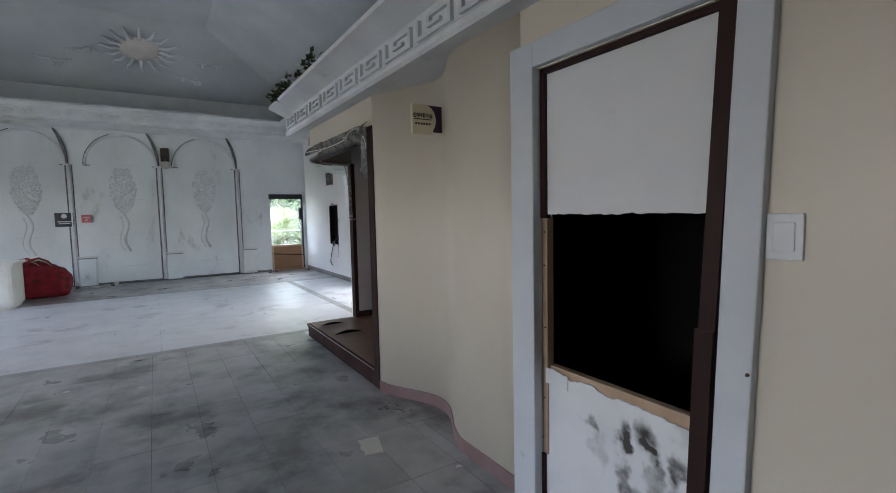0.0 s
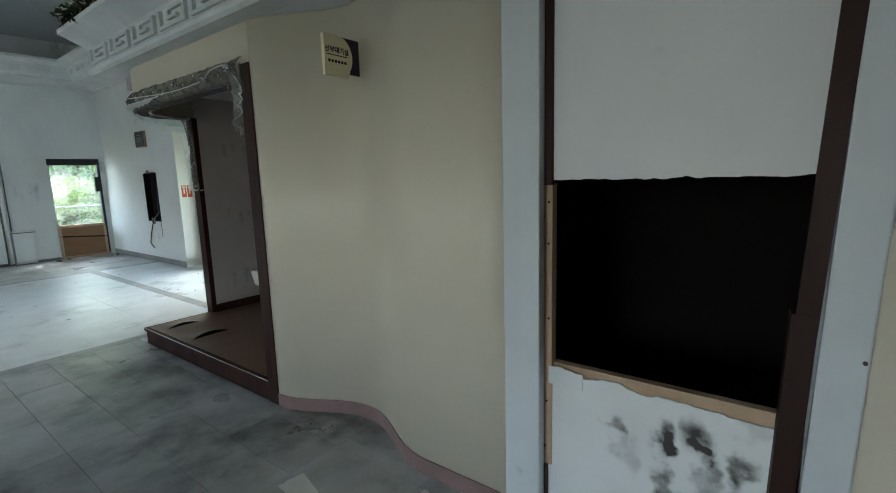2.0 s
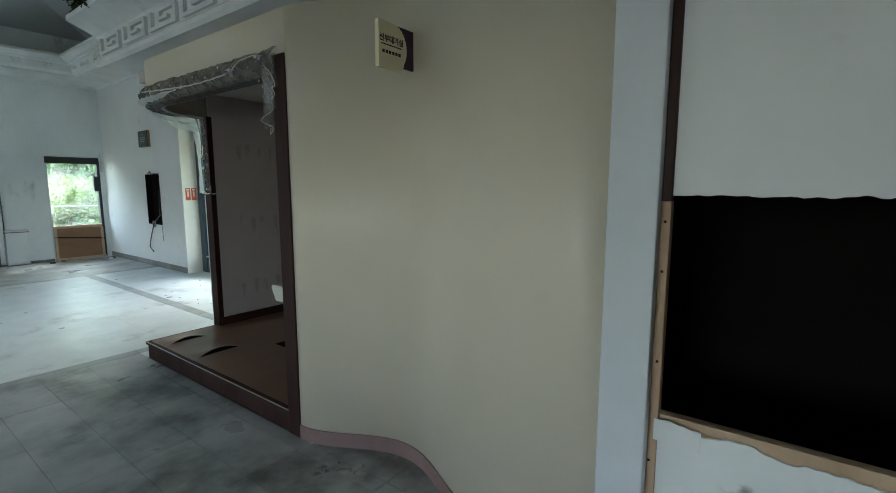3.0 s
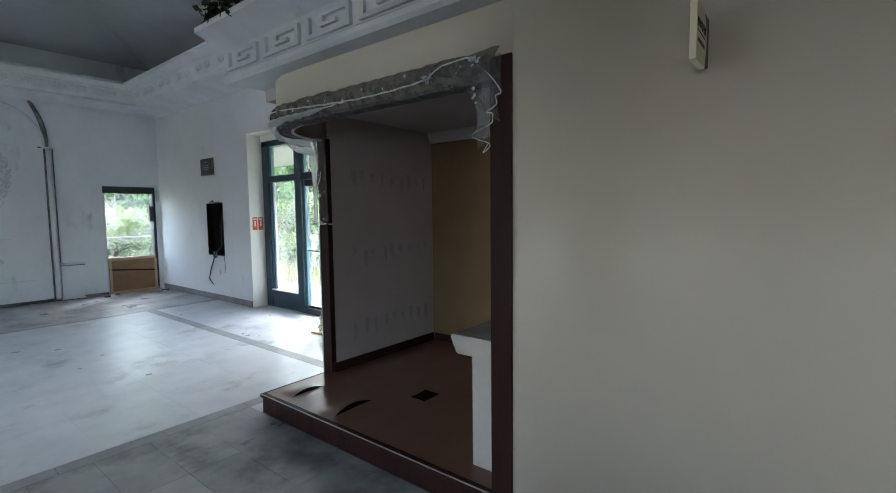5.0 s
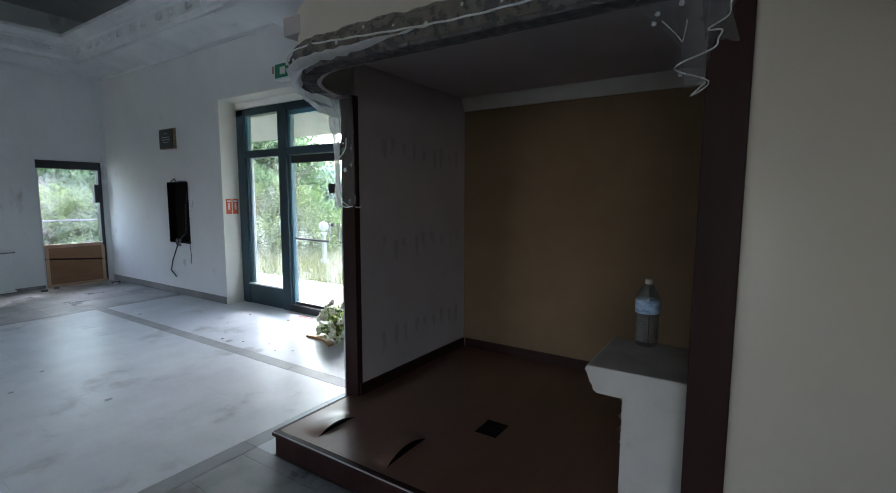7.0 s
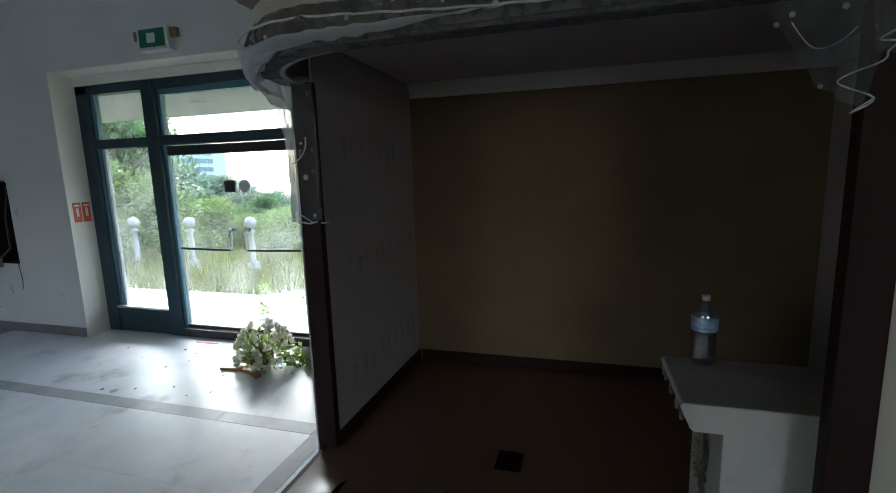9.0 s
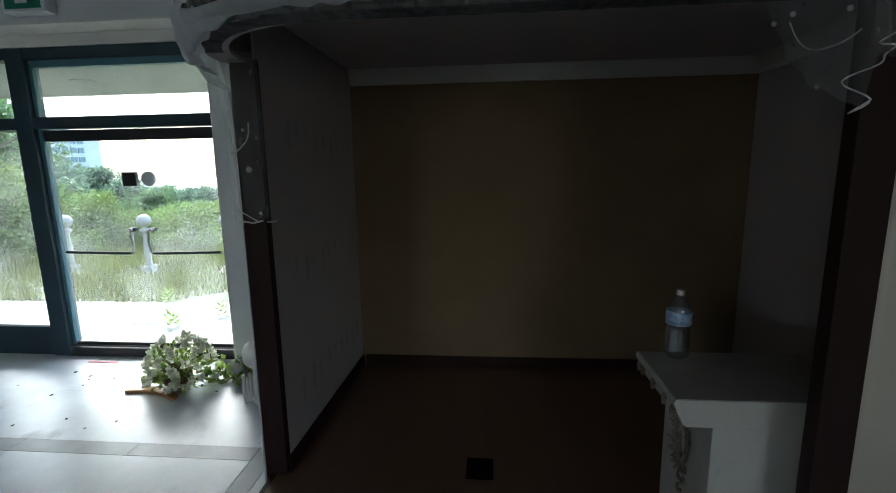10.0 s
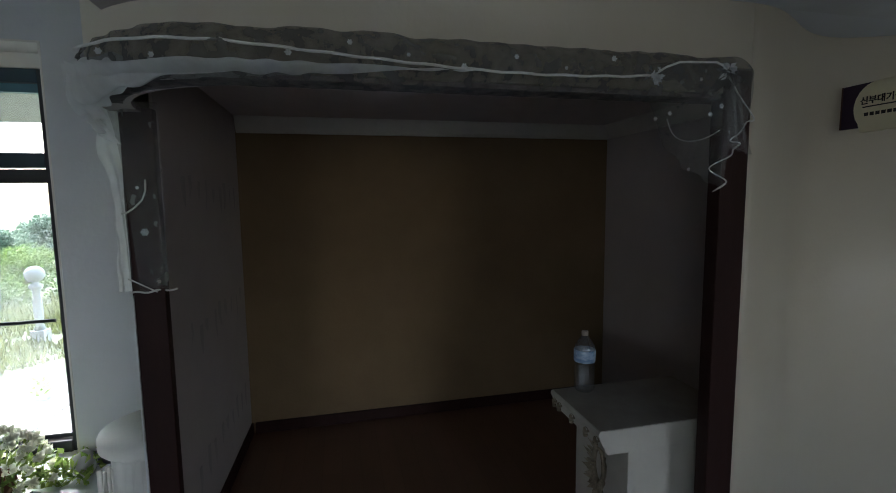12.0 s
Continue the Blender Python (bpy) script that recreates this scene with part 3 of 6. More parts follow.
solid("crown_side", sweep(CROWN, 0, (2.5, 2.72, 2.21), (3.905, 2.72, 2.21), (0, 1, 0)), MAT_MANTEL, "pale crown moulding", "trim", "structure")
solid("baseboard_alcove_back", box(3.97, 3.985, 2.72, 5.415, 0.145, 0.225, 0.004), MAT_DARKWOOD, "dark brown skirting", "baseboard", "structure")
solid("baseboard_alcove_side", prism([(2.69, 5.462), (3.97, 5.426), (3.97, 5.4395), (2.69, 5.4755)], 0.145, 0.225), MAT_DARKWOOD, "dark brown skirting", "baseboard", "structure")
solid("baseboard_alcove_south", box(2.37, 3.97, 2.72, 2.735, 0.145, 0.225, 0.004), MAT_DARKWOOD, "dark brown skirting", "baseboard", "structure")

# platform with a vinyl sheet that has lifted and torn
platform = thing("platform", "low platform of the waiting room with torn brown vinyl on top", "platform", kind="structure")
part("riser", prism([(XF + 0.012, 3.357), (3.985, 3.357), (3.985, 5.46), (2.72, 5.46), (2.72, 5.548), (XF + 0.012, 5.548)], 0, 0.135), MAT_DARKWOOD, platform)
part("riser_rear", box(2.37, 3.985, 2.72, 3.357, 0, 0.135), MAT_DARKWOOD, platform)
part("nosing", box(XF - 0.004, XF + 0.03, 3.357, 5.558, 0.118, 0.1445, 0.004), MAT_DARKWOOD, platform)
# pale strip standing in for the gloss highlight along the nosing
part("edge_highlight", box(XF - 0.006, XF + 0.001, 3.47, 5.556, 0.1405, 0.1465, 0.001), MAT_GLUE_GLINT, platform, "pale strip painting the gloss highlight of the edge")
part("nosing", box(XF + 0.03, 2.70, 5.528, 5.558, 0.118, 0.1445, 0.004), MAT_DARKWOOD, platform)
FX0, FX1, FY0, FY1 = XF + 0.03, 3.985, 2.72, 5.528
HOLE = (2.69, 2.86, 4.45, 4.585)
SLITS = ((4.770, 2.135, 2.475, 0.036), (5.278, 2.150, 2.440, 0.030))   # a cut along x, and how far its far lip stands up


def vinyl_height(x, y, lip):
    h = 0.147 + 0.0025 * noise.noise(Vector((x * 3, y * 3, 0)))
    for ys, xa, xb, up in SLITS:
        u = (2 * x - xa - xb) / (xb - xa)
        spread = max(0.0, 1 - (u / 1.35) ** 2)
        if lip == ys or y > ys + 1e-6:
            if abs(u) < 1:
                h += up * (1 - u * u) * math.exp(-((y - ys) / 0.11) ** 2)
        elif y <= ys:
            h += 0.006 * spread * math.exp(-((y - ys) / 0.16) ** 2)
    return h


def stops(lo, hi, step, marks):
    """Even stops from lo to hi that also pass through the marks."""
    ends = [lo, *sorted(m for m in marks if lo < m < hi), hi]
    out = []
    for a, b in zip(ends, ends[1:]):
        k = max(1, round((b - a) / step))
        out += [a + (b - a) * i / k for i in range(k)]
    return out + [hi]


vxs = stops(FX0, FX1, 0.024, [HOLE[0], HOLE[1], 2.36, 2.68] + [v for sl in SLITS for v in sl[1:3]])
vys = stops(FY0, FY1, 0.024, [HOLE[2], HOLE[3], 3.357, 5.47] + [sl[0] for sl in SLITS])
bm = bmesh.new()
near_v, far_v = {}, {}
for i, x in enumerate(vxs):
    for j, y in enumerate(vys):
        near_v[i, j] = far_v[i, j] = bm.verts.new((x, y, vinyl_height(x, y, None)))
        for ys, xa, xb, up in SLITS:
            if abs(y - ys) < 1e-6 and xa + 1e-4 < x < xb - 1e-4:
                far_v[i, j] = bm.verts.new((x, y + 0.012 * (1 - ((2 * x - xa - xb) / (xb - xa)) ** 2), vinyl_height(x, y, ys)))
for i in range(len(vxs) - 1):
    for j in range(len(vys) - 1):
        x, y = (vxs[i] + vxs[i + 1]) / 2, (vys[j] + vys[j + 1]) / 2
        if HOLE[0] < x < HOLE[1] and HOLE[2] < y < HOLE[3] or x < 2.36 and y < 3.357 or x > 2.68 and y > 5.47:
            continue
        bm.faces.new((far_v[i, j], far_v[i + 1, j], near_v[i + 1, j + 1], near_v[i, j + 1]))
part("vinyl_sheet", bm, MAT_VINYL, platform, "brown vinyl sheet with two long slits and a square cut", smooth=True)
# near-black sheet: paints the dark seen through the slits and the cut
part("subfloor", box(XF + 0.02, 3.975, 3.36, 5.425, 0.136, 0.1395), MAT_VOID, platform)

# dark jambs of the alcove opening
jr = thing("door_jamb", "dark brown timber jamb of the waiting room opening", "jamb", "jambs of the opening", "structure", (2.11, 3.412, 0))
part("board", box(-0.056, 0.004, -0.055, 0.06, 0, 2.20, 0.006), MAT_DARKWOOD, jr)
jl = thing("door_jamb", "dark brown timber jamb at the rounded end of the opening", "jamb", "jambs of the opening", "structure", (2.725, 5.51, 0))
part("board", box(-0.055, -0.006, -0.036, 0.075, 0.0, 2.12, 0.005), MAT_DARKWOOD, jl)
part("return_board", box(-0.006, 0.03, 0.0905, 0.098, 0.0, 2.12, 0.002), MAT_DARKWOOD, jl)
part("edge_bead", box(-0.058, -0.02, 0.0755, 0.0835, 0.0, 1.4, 0.002), MAT_WHITEPLASTIC, jl, "thin pale edge strip")
# head board following the curve
solid("door_head", ribbon_wall([(x + 0.012, y - (0.012 if y > 5.1 else 0)) for x, y in arc[:-2]], 0.10, 2.104, 2.118), MAT_ALC_SIDE, "grey underside board of the fascia", "trim", "structure")

# rows of dried glue on the side wall
rng = random.Random(5)
for row, zc in enumerate((1.83, 1.17, 0.52)):
    bm = bmesh.new()
    for k in range(9):
        x = 2.95 + k * 0.115 + rng.uniform(-0.02, 0.02)
        h = rng.uniform(0.06, 0.16)
        top = zc + rng.uniform(0.0, 0.06)
        w = rng.uniform(0.012, 0.03)
        tube([(x, 5.4485, top), (x + rng.uniform(-0.01, 0.01), 5.4485, top - h * 0.5), (x + rng.uniform(-0.02, 0.02), 5.4485, top - h)], w, 6, bm, [w, w * 0.9, w * 0.3])
        for v in list(bm.verts)[-18:]:
            v.co.y = 5.476 - 0.0278 * (v.co.x - 2.69) - 0.0008 + (v.co.y - 5.4485) * 0.06
    solid("glue_marks", bm, MAT_GLUE_GLINT, "row of dried glue drips on grey wallpaper", "glue marks", "stuff", group="glue rows")


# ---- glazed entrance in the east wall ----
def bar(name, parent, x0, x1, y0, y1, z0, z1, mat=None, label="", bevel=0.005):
    return part(name, box(x0, x1, y0, y1, z0, z1, bevel), mat or MAT_TEAL_SHADED, parent, label)


XG = 4.342
entrance = thing("window_1", "teal steel entrance glazing with a fixed side light and transom panes", "entrance glazing", kind="structure")
# bars carry the backlit tone in their colour, the stops the lit one
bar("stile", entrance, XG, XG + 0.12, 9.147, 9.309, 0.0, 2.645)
bar("inner_stile", entrance, XG + 0.03, XG + 0.09, 9.104, 9.147, 0.285, 2.559, MAT_TEAL_LIT, "teal glazing stop in a painted lit tone")
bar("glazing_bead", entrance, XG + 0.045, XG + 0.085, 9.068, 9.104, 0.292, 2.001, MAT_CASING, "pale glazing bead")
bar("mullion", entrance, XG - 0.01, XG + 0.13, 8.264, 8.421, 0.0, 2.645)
bar("mullion_lip", entrance, XG + 0.03, XG + 0.09, 8.230, 8.264, 0.10, 2.540, MAT_TEAL_LIT, "teal glazing stop in a painted lit tone")
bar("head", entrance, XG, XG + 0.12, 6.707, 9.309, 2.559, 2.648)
bar("head_lip", entrance, XG + 0.03, XG + 0.09, 6.707, 8.264, 2.501, 2.557, MAT_TEAL_LIT, "teal glazing stop in a painted lit tone")
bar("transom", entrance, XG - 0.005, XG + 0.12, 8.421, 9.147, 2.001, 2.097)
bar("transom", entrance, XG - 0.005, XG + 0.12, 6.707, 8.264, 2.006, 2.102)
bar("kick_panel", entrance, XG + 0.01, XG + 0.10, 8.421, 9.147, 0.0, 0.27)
bar("pane_sill", entrance, XG - 0.012, XG + 0.11, 8.421, 9.147, 0.27, 0.292, MAT_WHITEPLASTIC, "pale worn sill strip")
bar("jamb_strip", entrance, XG, XG + 0.12, 6.557, 6.707, 0.0, 2.648, MAT_BLACKSTEEL)
bar("bottom_track", entrance, XG - 0.01, XG + 0.13, 6.707, 8.264, -0.004, 0.085, MAT_BLACKSTEEL)
for y0, y1, z0, z1 in ((8.421, 9.068, 0.292, 2.001), (8.421, 9.104, 2.097, 2.559), (6.707, 8.230, 2.102, 2.501)):
    g = part("pane", box(XG + 0.055, XG + 0.061, y0, y1, z0, z1), MAT_GLASS, entrance)
    g.visible_shadow = False
solid("entrance_lintel", box(XG - 0.01, XG + 0.13, 6.557, 9.309, 2.650, 2.744), MAT_REVEAL, "ivory painted board over the glazing", "trim", "structure")


def glass_door(y0, y1, mirror, name):
    d = thing(name, "frameless glass entrance door with a push bar, shut and dusty", "door", "pair of glass doors", "structure", (XG + 0.06, (y0 + y1) / 2, 0.09))
    h = (y1 - y0) / 2
    g = part("glass_leaf", box(-0.005, 0.005, -h, h, 0.0, 1.815), MAT_GLASS, d)
    g.visible_shadow = False
    part("top_rail", box(-0.022, 0.022, -h, h, 1.815, 1.908, 0.004), MAT_BLACKSTEEL, d)
    part("bottom_rail", box(-0.02, 0.02, -h, h, 0.0, 0.03, 0.003), MAT_BLACKSTEEL, d)
    inner = -h if mirror > 0 else h
    s = 1 if mirror > 0 else -1
    part("push_bar", tube([(-0.06, inner + s * 0.10, 0.859), (-0.06, inner + s * 0.40, 0.862), (-0.06, inner + s * 0.70, 0.868)], 0.012, 8), MAT_BLACKSTEEL, d, "dark push bar", True)
    pull = part("pull_handle", tube([(-0.005, inner + s * 0.09, 1.062), (-0.05, inner + s * 0.09, 1.062), (-0.062, inner + s * 0.075, 1.047), (-0.065, inner + s * 0.07, 0.955), (-0.06, inner + s * 0.075, 0.868)], 0.011, 8), MAT_CHROME, d, "bent chrome pull handle", True)
    part("handle_mount", box(-0.02, 0.012, inner + s * 0.085 - 0.02, inner + s * 0.085 + 0.02, 1.042, 1.076, 0.004), MAT_BLACKSTEEL, pull)
    return d, inner


d1, inn = glass_door(7.447, 8.225, 1, "door_1")
part("lock_plate", box(-0.016, 0.016, inn + 0.005, inn + 0.13, 1.433, 1.549, 0.004), MAT_BLACKSTEEL, d1, "square black lock plate")
d2, inn = glass_door(6.716, 7.438, -1, "door_2")
disc = lathe([(0.0, -0.012), (0.058, -0.012), (0.062, -0.006), (0.062, 0.006), (0.058, 0.012), (0.0, 0.012)], 24)
bmesh.ops.transform(disc, matrix=pose(0, inn - 0.09, 1.491, 0, 90, 0), verts=disc.verts)
part("round_sticker", disc, MAT_WHITEPLASTIC, d2, "round grey sticker")

# ---- far doorway in the north wall ----
fw = thing("window_2", "far doorway with dusty glass above a brown plywood board", "doorway", kind="structure")
part("head", box(FW[0], FW[1], YN + 0.02, YN + 0.14, 1.925, 2.057, 0.005), MAT_BLACKSTEEL, fw)
part("jamb", box(FW[0], FW[0] + 0.03, YN + 0.02, YN + 0.12, 0.0, 1.925, 0.004), MAT_CASING, fw)
part("jamb", box(FW[1] - 0.05, FW[1], YN + 0.02, YN + 0.14, 0.0, 1.925, 0.005), MAT_BLACKSTEEL, fw)
part("rail", box(FW[0] + 0.03, FW[1] - 0.05, YN + 0.02, YN + 0.09, 0.635, 0.69, 0.004), MAT_PINE, fw)
g = part("pane", box(FW[0] + 0.03, FW[1] - 0.05, YN + 0.06, YN + 0.066, 0.69, 1.925), MAT_GLASS, fw)
g.visible_shadow = False
part("board", box(FW[0] + 0.03, FW[1] - 0.04, YN + 0.01, YN + 0.05, 0.04, 0.635, 0.004), MAT_PLY, fw, "brown plywood board")
part("board_edge", box(FW[0] + 0.02, FW[1] - 0.02, YN - 0.01, YN + 0.05, 0.0, 0.04, 0.004), MAT_PINE, fw)
part("lock", box(FW[1] - 0.13, FW[1] - 0.05, YN - 0.02, YN + 0.06, 1.37, 1.68, 0.008), MAT_BLACKSTEEL, fw, "black lock case")
part("guard_rail", tube([(FW[0], YN + 0.35, 1.07), (FW[1], YN + 0.35, 1.07)], 0.014, 8), MAT_OUTGREY, fw)
strip = box(-0.42, 0.42, -0.006, 0.006, -0.014, 0.014)
bmesh.ops.transform(strip, matrix=pose((FW[0] + FW[1]) / 2, YN + 0.002, 0.43, 0, 5, 0), verts=strip.verts)
part("diagonal_strip", strip, MAT_DARKWOOD, fw)
for x in (FW[0] + 0.03, FW[1] - 0.085):
    part("board_edge", box(x, x + 0.045, YN - 0.004, YN + 0.012, 0.04, 0.635, 0.003), MAT_PINE, fw)
part("lintel_strip", box(FW[0] - 0.03, FW[1] + 0.06, YN - 0.014, YN + 0.001, 2.060, 2.078, 0.002), MAT_CASING, fw)

# west windows: plain frames with glass
for k, wy in enumerate((0.6, 7.6)):
    w = thing("window_%d" % (k + 3), "tall window with a white frame", "window", kind="structure")
    part("window_frame", box(XW - 0.2, XW - 0.12, wy, wy + 0.07, 1.0, 2.6), MAT_WHITEPLASTIC, w)
    part("window_frame", box(XW - 0.2, XW - 0.12, wy + 1.93, wy + 2.0, 1.0, 2.6), MAT_WHITEPLASTIC, w)
    part("window_frame", box(XW - 0.2, XW - 0.12, wy + 0.07, wy + 1.93, 2.53, 2.6), MAT_WHITEPLASTIC, w)
    part("window_sill", box(XW - 0.3, XW + 0.05, wy, wy + 2.0, 0.96, 1.0), MAT_WHITEPLASTIC, w)

# ---- outdoors ----
def ground_z(x, y):
    d = max(0.0, x - 6.4, y - 15.5)
    z = -0.10 - 0.085 * d + 0.05 * noise.noise(Vector((x * 0.35, y * 0.35, 3.0))) * min(1, d)
    return max(z, -9.0 - 0.003 * d) if d > 60 else z


bm = bmesh.new()
nn = 70
def far_step(k, lo, span):
    u = k / nn * 2 - 1
    return lo + span * (0.06 * u + 0.94 * u ** 5)
gx = [far_step(k, 8.0, 900) for k in range(nn + 1)]
gy = [far_step(k, 10.0, 900) for k in range(nn + 1)]
vv = [[bm.verts.new((x, y, ground_z(x, y) - (0.12 if XW - 0.5 < x < XE + 0.6 and YS - 0.5 < y < YN + 0.5 else 0.0))) for y in gy] for x in gx]
for i in range(nn):
    for j in range(nn):
        bm.faces.new((vv[i][j], vv[i + 1][j], vv[i + 1][j + 1], vv[i][j + 1]))
solid("ground", bm, MAT_EARTH, "weedy earth with damp patches falling away from the building", "ground", "structure", smooth=True)

# terrace of pale slabs
slab_me = mesh_of("slab", box(-0.595, 0.595, -0.595, 0.595, -0.06, 0.0, 0.006), MAT_TERRACE)
terrace = solid("terrace", box(XE + 0.35, 6.06, 3.6, 13.2, -0.24, -0.075), MAT_GROUT, "pale concrete slab terrace outside the doors", "terrace", "structure")
for j in range(8):
    for q in range(2):
        ob = new("slab", slab_me)
        ob.parent = terrace
        ob.matrix_world = pose(4.855 + q * 0.79, 4.2 + j * 1.2, -0.018) @ Matrix.Diagonal((0.655, 1, 1, 1))
# canopy over the entrance
canopy = thing("entrance_canopy", "white entrance canopy with a recessed downlight", "canopy", kind="structure")
part("slab", box(XE + 0.35, 6.60, 2.0, 14.5, 2.625, 2.97, 0.01), MAT_OUTWHITE, canopy)
part("downlight", lathe([(0.0, -0.006), (0.10, -0.006), (0.11, 0.0), (0.10, 0.01), (0.0, 0.01)], 20, (5.6, 8.9, 2.621)), MAT_OUTGREY, canopy)
column = thing("canopy_column", "white round column with a moulded capital", "column", kind="structure", at=(5.78, 11.9, 0))
part("shaft", lathe([(0.20, -0.05), (0.20, 0.05), (0.16, 0.09), (0.145, 2.28), (0.15, 2.33)], 20), MAT_OUTWHITE, column, "", True)
part("capital", lathe([(0.15, 2.33), (0.19, 2.37), (0.19, 2.43), (0.17, 2.45), (0.25, 2.545), (0.27, 2.565), (0.27, 2.624)], 20), MAT_OUTWHITE, column, "", True)


def baluster(at):
    o = thing("globe_post", "white slender garden post with a ball on top", "garden post", "posts along the terrace", at=at)
    part("pedestal", box(-0.09, 0.09, -0.09, 0.09, -0.25, 0.08, 0.01), MAT_OUTWHITE, o)
    part("shaft", lathe([(0.075, 0.08), (0.05, 0.16), (0.06, 0.40), (0.045, 0.60), (0.05, 0.68), (0.085, 0.71), (0.085, 0.75), (0.04, 0.77), (0.035, 0.80)], 16), MAT_OUTWHITE, o, "", True)
    part("ball", lathe([(0.02, 0.79)] + [(0.12 * math.sin(a), 0.905 - 0.12 * math.cos(a)) for a in (0.3 + 2.7 * k / 9 for k in range(10))], 18), MAT_OUTWHITE, o, "", True)
    return o


gp = baluster((8.5, 10.70, -0.16))
for y in (9.14, 12.25, 13.8):
    copy_thing(gp, pose(8.5, y, -0.16))


def tree(name, rng, height, radius, leaves, mat, size, trunk=True, label="", cat="tree"):
    o = thing(name, label, cat)
    if trunk:
        bm = bmesh.new()
        tube([(0, 0, -0.3), (0.03, 0.02, height * 0.2), (0.06, -0.03, height * 0.45), (0.02, 0.03, height * 0.75)], 0.1, 7, bm, [0.035 * height, 0.028 * height, 0.02 * height, 0.008 * height])
        for k in range(7):
            a = k * 2.4
            z0 = height * (0.25 + 0.06 * k)
            r = radius * rng.uniform(0.5, 0.85)
            tube([(0.03, 0, z0), (r * 0.5 * math.cos(a), r * 0.5 * math.sin(a), z0 + 0.12 * height), (r * math.cos(a), r * math.sin(a), z0 + 0.22 * height)], 0.05, 5, bm, [0.014 * height, 0.009 * height, 0.003 * height])
        part("trunk", bm, MAT_BARK, o)
    bm = bmesh.new()
    clumps = []
    for k in range(26):
        a, q = rng.uniform(0, 6.28), rng.uniform(0, 1)
        z = height * (0.18 + 0.78 * q)
        r = radius * math.sqrt(rng.uniform(0.05, 1)) * (1.0 - 0.75 * max(0, q - 0.35) ** 1.2)
        clumps.append((Vector((r * math.cos(a), r * math.sin(a), z)), radius * rng.uniform(0.20, 0.42)))
    for k in range(leaves):
        c, cr = clumps[k % len(clumps)]
        v = rand_dir(rng)
        p = c + v * cr * rng.uniform(0.55, 1.1)
        if p.z < 0.02:
            p.z = 0.02 + rng.uniform(0, 0.2)
        d = (v + rand_dir(rng) * 0.9)
        leaf(bm, p, d, rand_dir(rng, 0.6), size * rng.uniform(0.7, 1.4), size * rng.uniform(0.5, 0.8))
    part("crown", bm, mat, o)
    return o


rng = random.Random(11)
bases = [tree("tree", rng, 4.2, 1.9, 5200, MAT_TREE, 0.21, label="broad green tree with loose foliage in the overgrown field"),
         tree("tree", rng, 5.0, 2.3, 4200, MAT_TREE_FAR, 0.30, label="hazy green tree at the edge of the field"),
         tree("shrub", rng, 2.2, 1.5, 4200, MAT_SHRUB, 0.12, label="bright yellow-green shrub in the weeds", cat="shrub"),
         tree("tree", rng, 3.6, 2.0, 5000, MAT_TREE, 0.19, label="rounded dark green tree in the overgrown field")]
placed = [False] * 4


def plant(k, x, y, s, turn):
    m = pose(x, y, ground_z(x, y) - 0.1, 0, 0, turn) @ Matrix.Diagonal((s, s, s, 1))
    if not placed[k]:
        bases[k].matrix_basis = m
        placed[k] = True
    else:
        c = copy_thing(bases[k], pose(0, 0, 0))
        c.matrix_basis = m


# rows of shrubs and trees beyond the weeds, by bearing and range
for k in range(15):
    b = radians(14 + k * 4.2 + rng.uniform(-1, 1))
    r = rng.uniform(15, 18)
    plant(2, 0.5 + r * math.cos(b), 4.3 + r * math.sin(b), rng.uniform(0.50, 0.72), rng.uniform(0, 360))
for k in range(22):
    b = radians(10 + k * 2.9 + rng.uniform(-1, 1))
    r = rng.uniform(19, 27)
    plant(rng.choice((0, 3, 3)), 0.5 + r * math.cos(b), 4.3 + r * math.sin(b), rng.uniform(0.36, 0.52) * (1.0 + 0.5 * max(0, k - 13) / 9), rng.uniform(0, 360))
for k in range(26):
    b = radians(6 + k * 2.6 + rng.uniform(-1, 1))
    r = rng.uniform(38, 62)
    plant(1, 0.5 + r * math.cos(b), 4.3 + r * math.sin(b), rng.uniform(0.60, 0.92) * r / 48, rng.uniform(0, 360))
# a closer thicket beside the building, seen through the side light and the far doorway
for x, y, k, s in ((9.6, 15.6, 2, 1.0), (11.0, 17.2, 0, 1.0), (8.6, 18.4, 3, 1.05), (7.2, 20.0, 0, 1.05), (5.4, 19.0, 3, 1.0), (4.2, 21.5, 0, 1.15), (2.6, 23.0, 1, 1.0),
                   (12.8, 19.6, 3, 1.15), (6.0, 17.2, 2, 0.9), (13.2, 16.4, 2, 0.75), (9.8, 21.0, 0, 1.2), (6.4, 23.5, 1, 1.1), (14.5, 22.0, 1, 1.1), (4.6, 17.6, 2, 0.85)):
    plant(k, x, y, s, rng.uniform(0, 360))

# weeds
bm = bmesh.new()
for k in range(42000):
    b = radians(rng.uniform(8, 74))
    r = 6.4 + 11.5 * rng.random() ** 0.9
    x, y = 0.5 + r * math.cos(b), 4.3 + r * math.sin(b)
    if x < 6.15 and y < 15:
        continue
    dens = noise.noise(Vector((x * 0.45, y * 0.45, 7.7)))
    if dens < -0.28 + (0.12 if x < 7.2 else 0.0):
        continue
    h = rng.uniform(0.07, 0.22) * (1 + max(0, dens)) * (0.7 + 0.14 * max(0, r - 8))
    p = Vector((x, y, ground_z(x, y) - 0.02))
    lean = Vector((rng.uniform(-0.35, 0.35), rng.uniform(-0.35, 0.35), 1))
    s = Vector((rng.uniform(-1, 1), rng.uniform(-1, 1), 0)).normalized() * rng.uniform(0.012, 0.035)
    t_ = p + lean * h
    bm.faces.new((bm.verts.new(p - s), bm.verts.new(p + s), bm.verts.new(t_)))
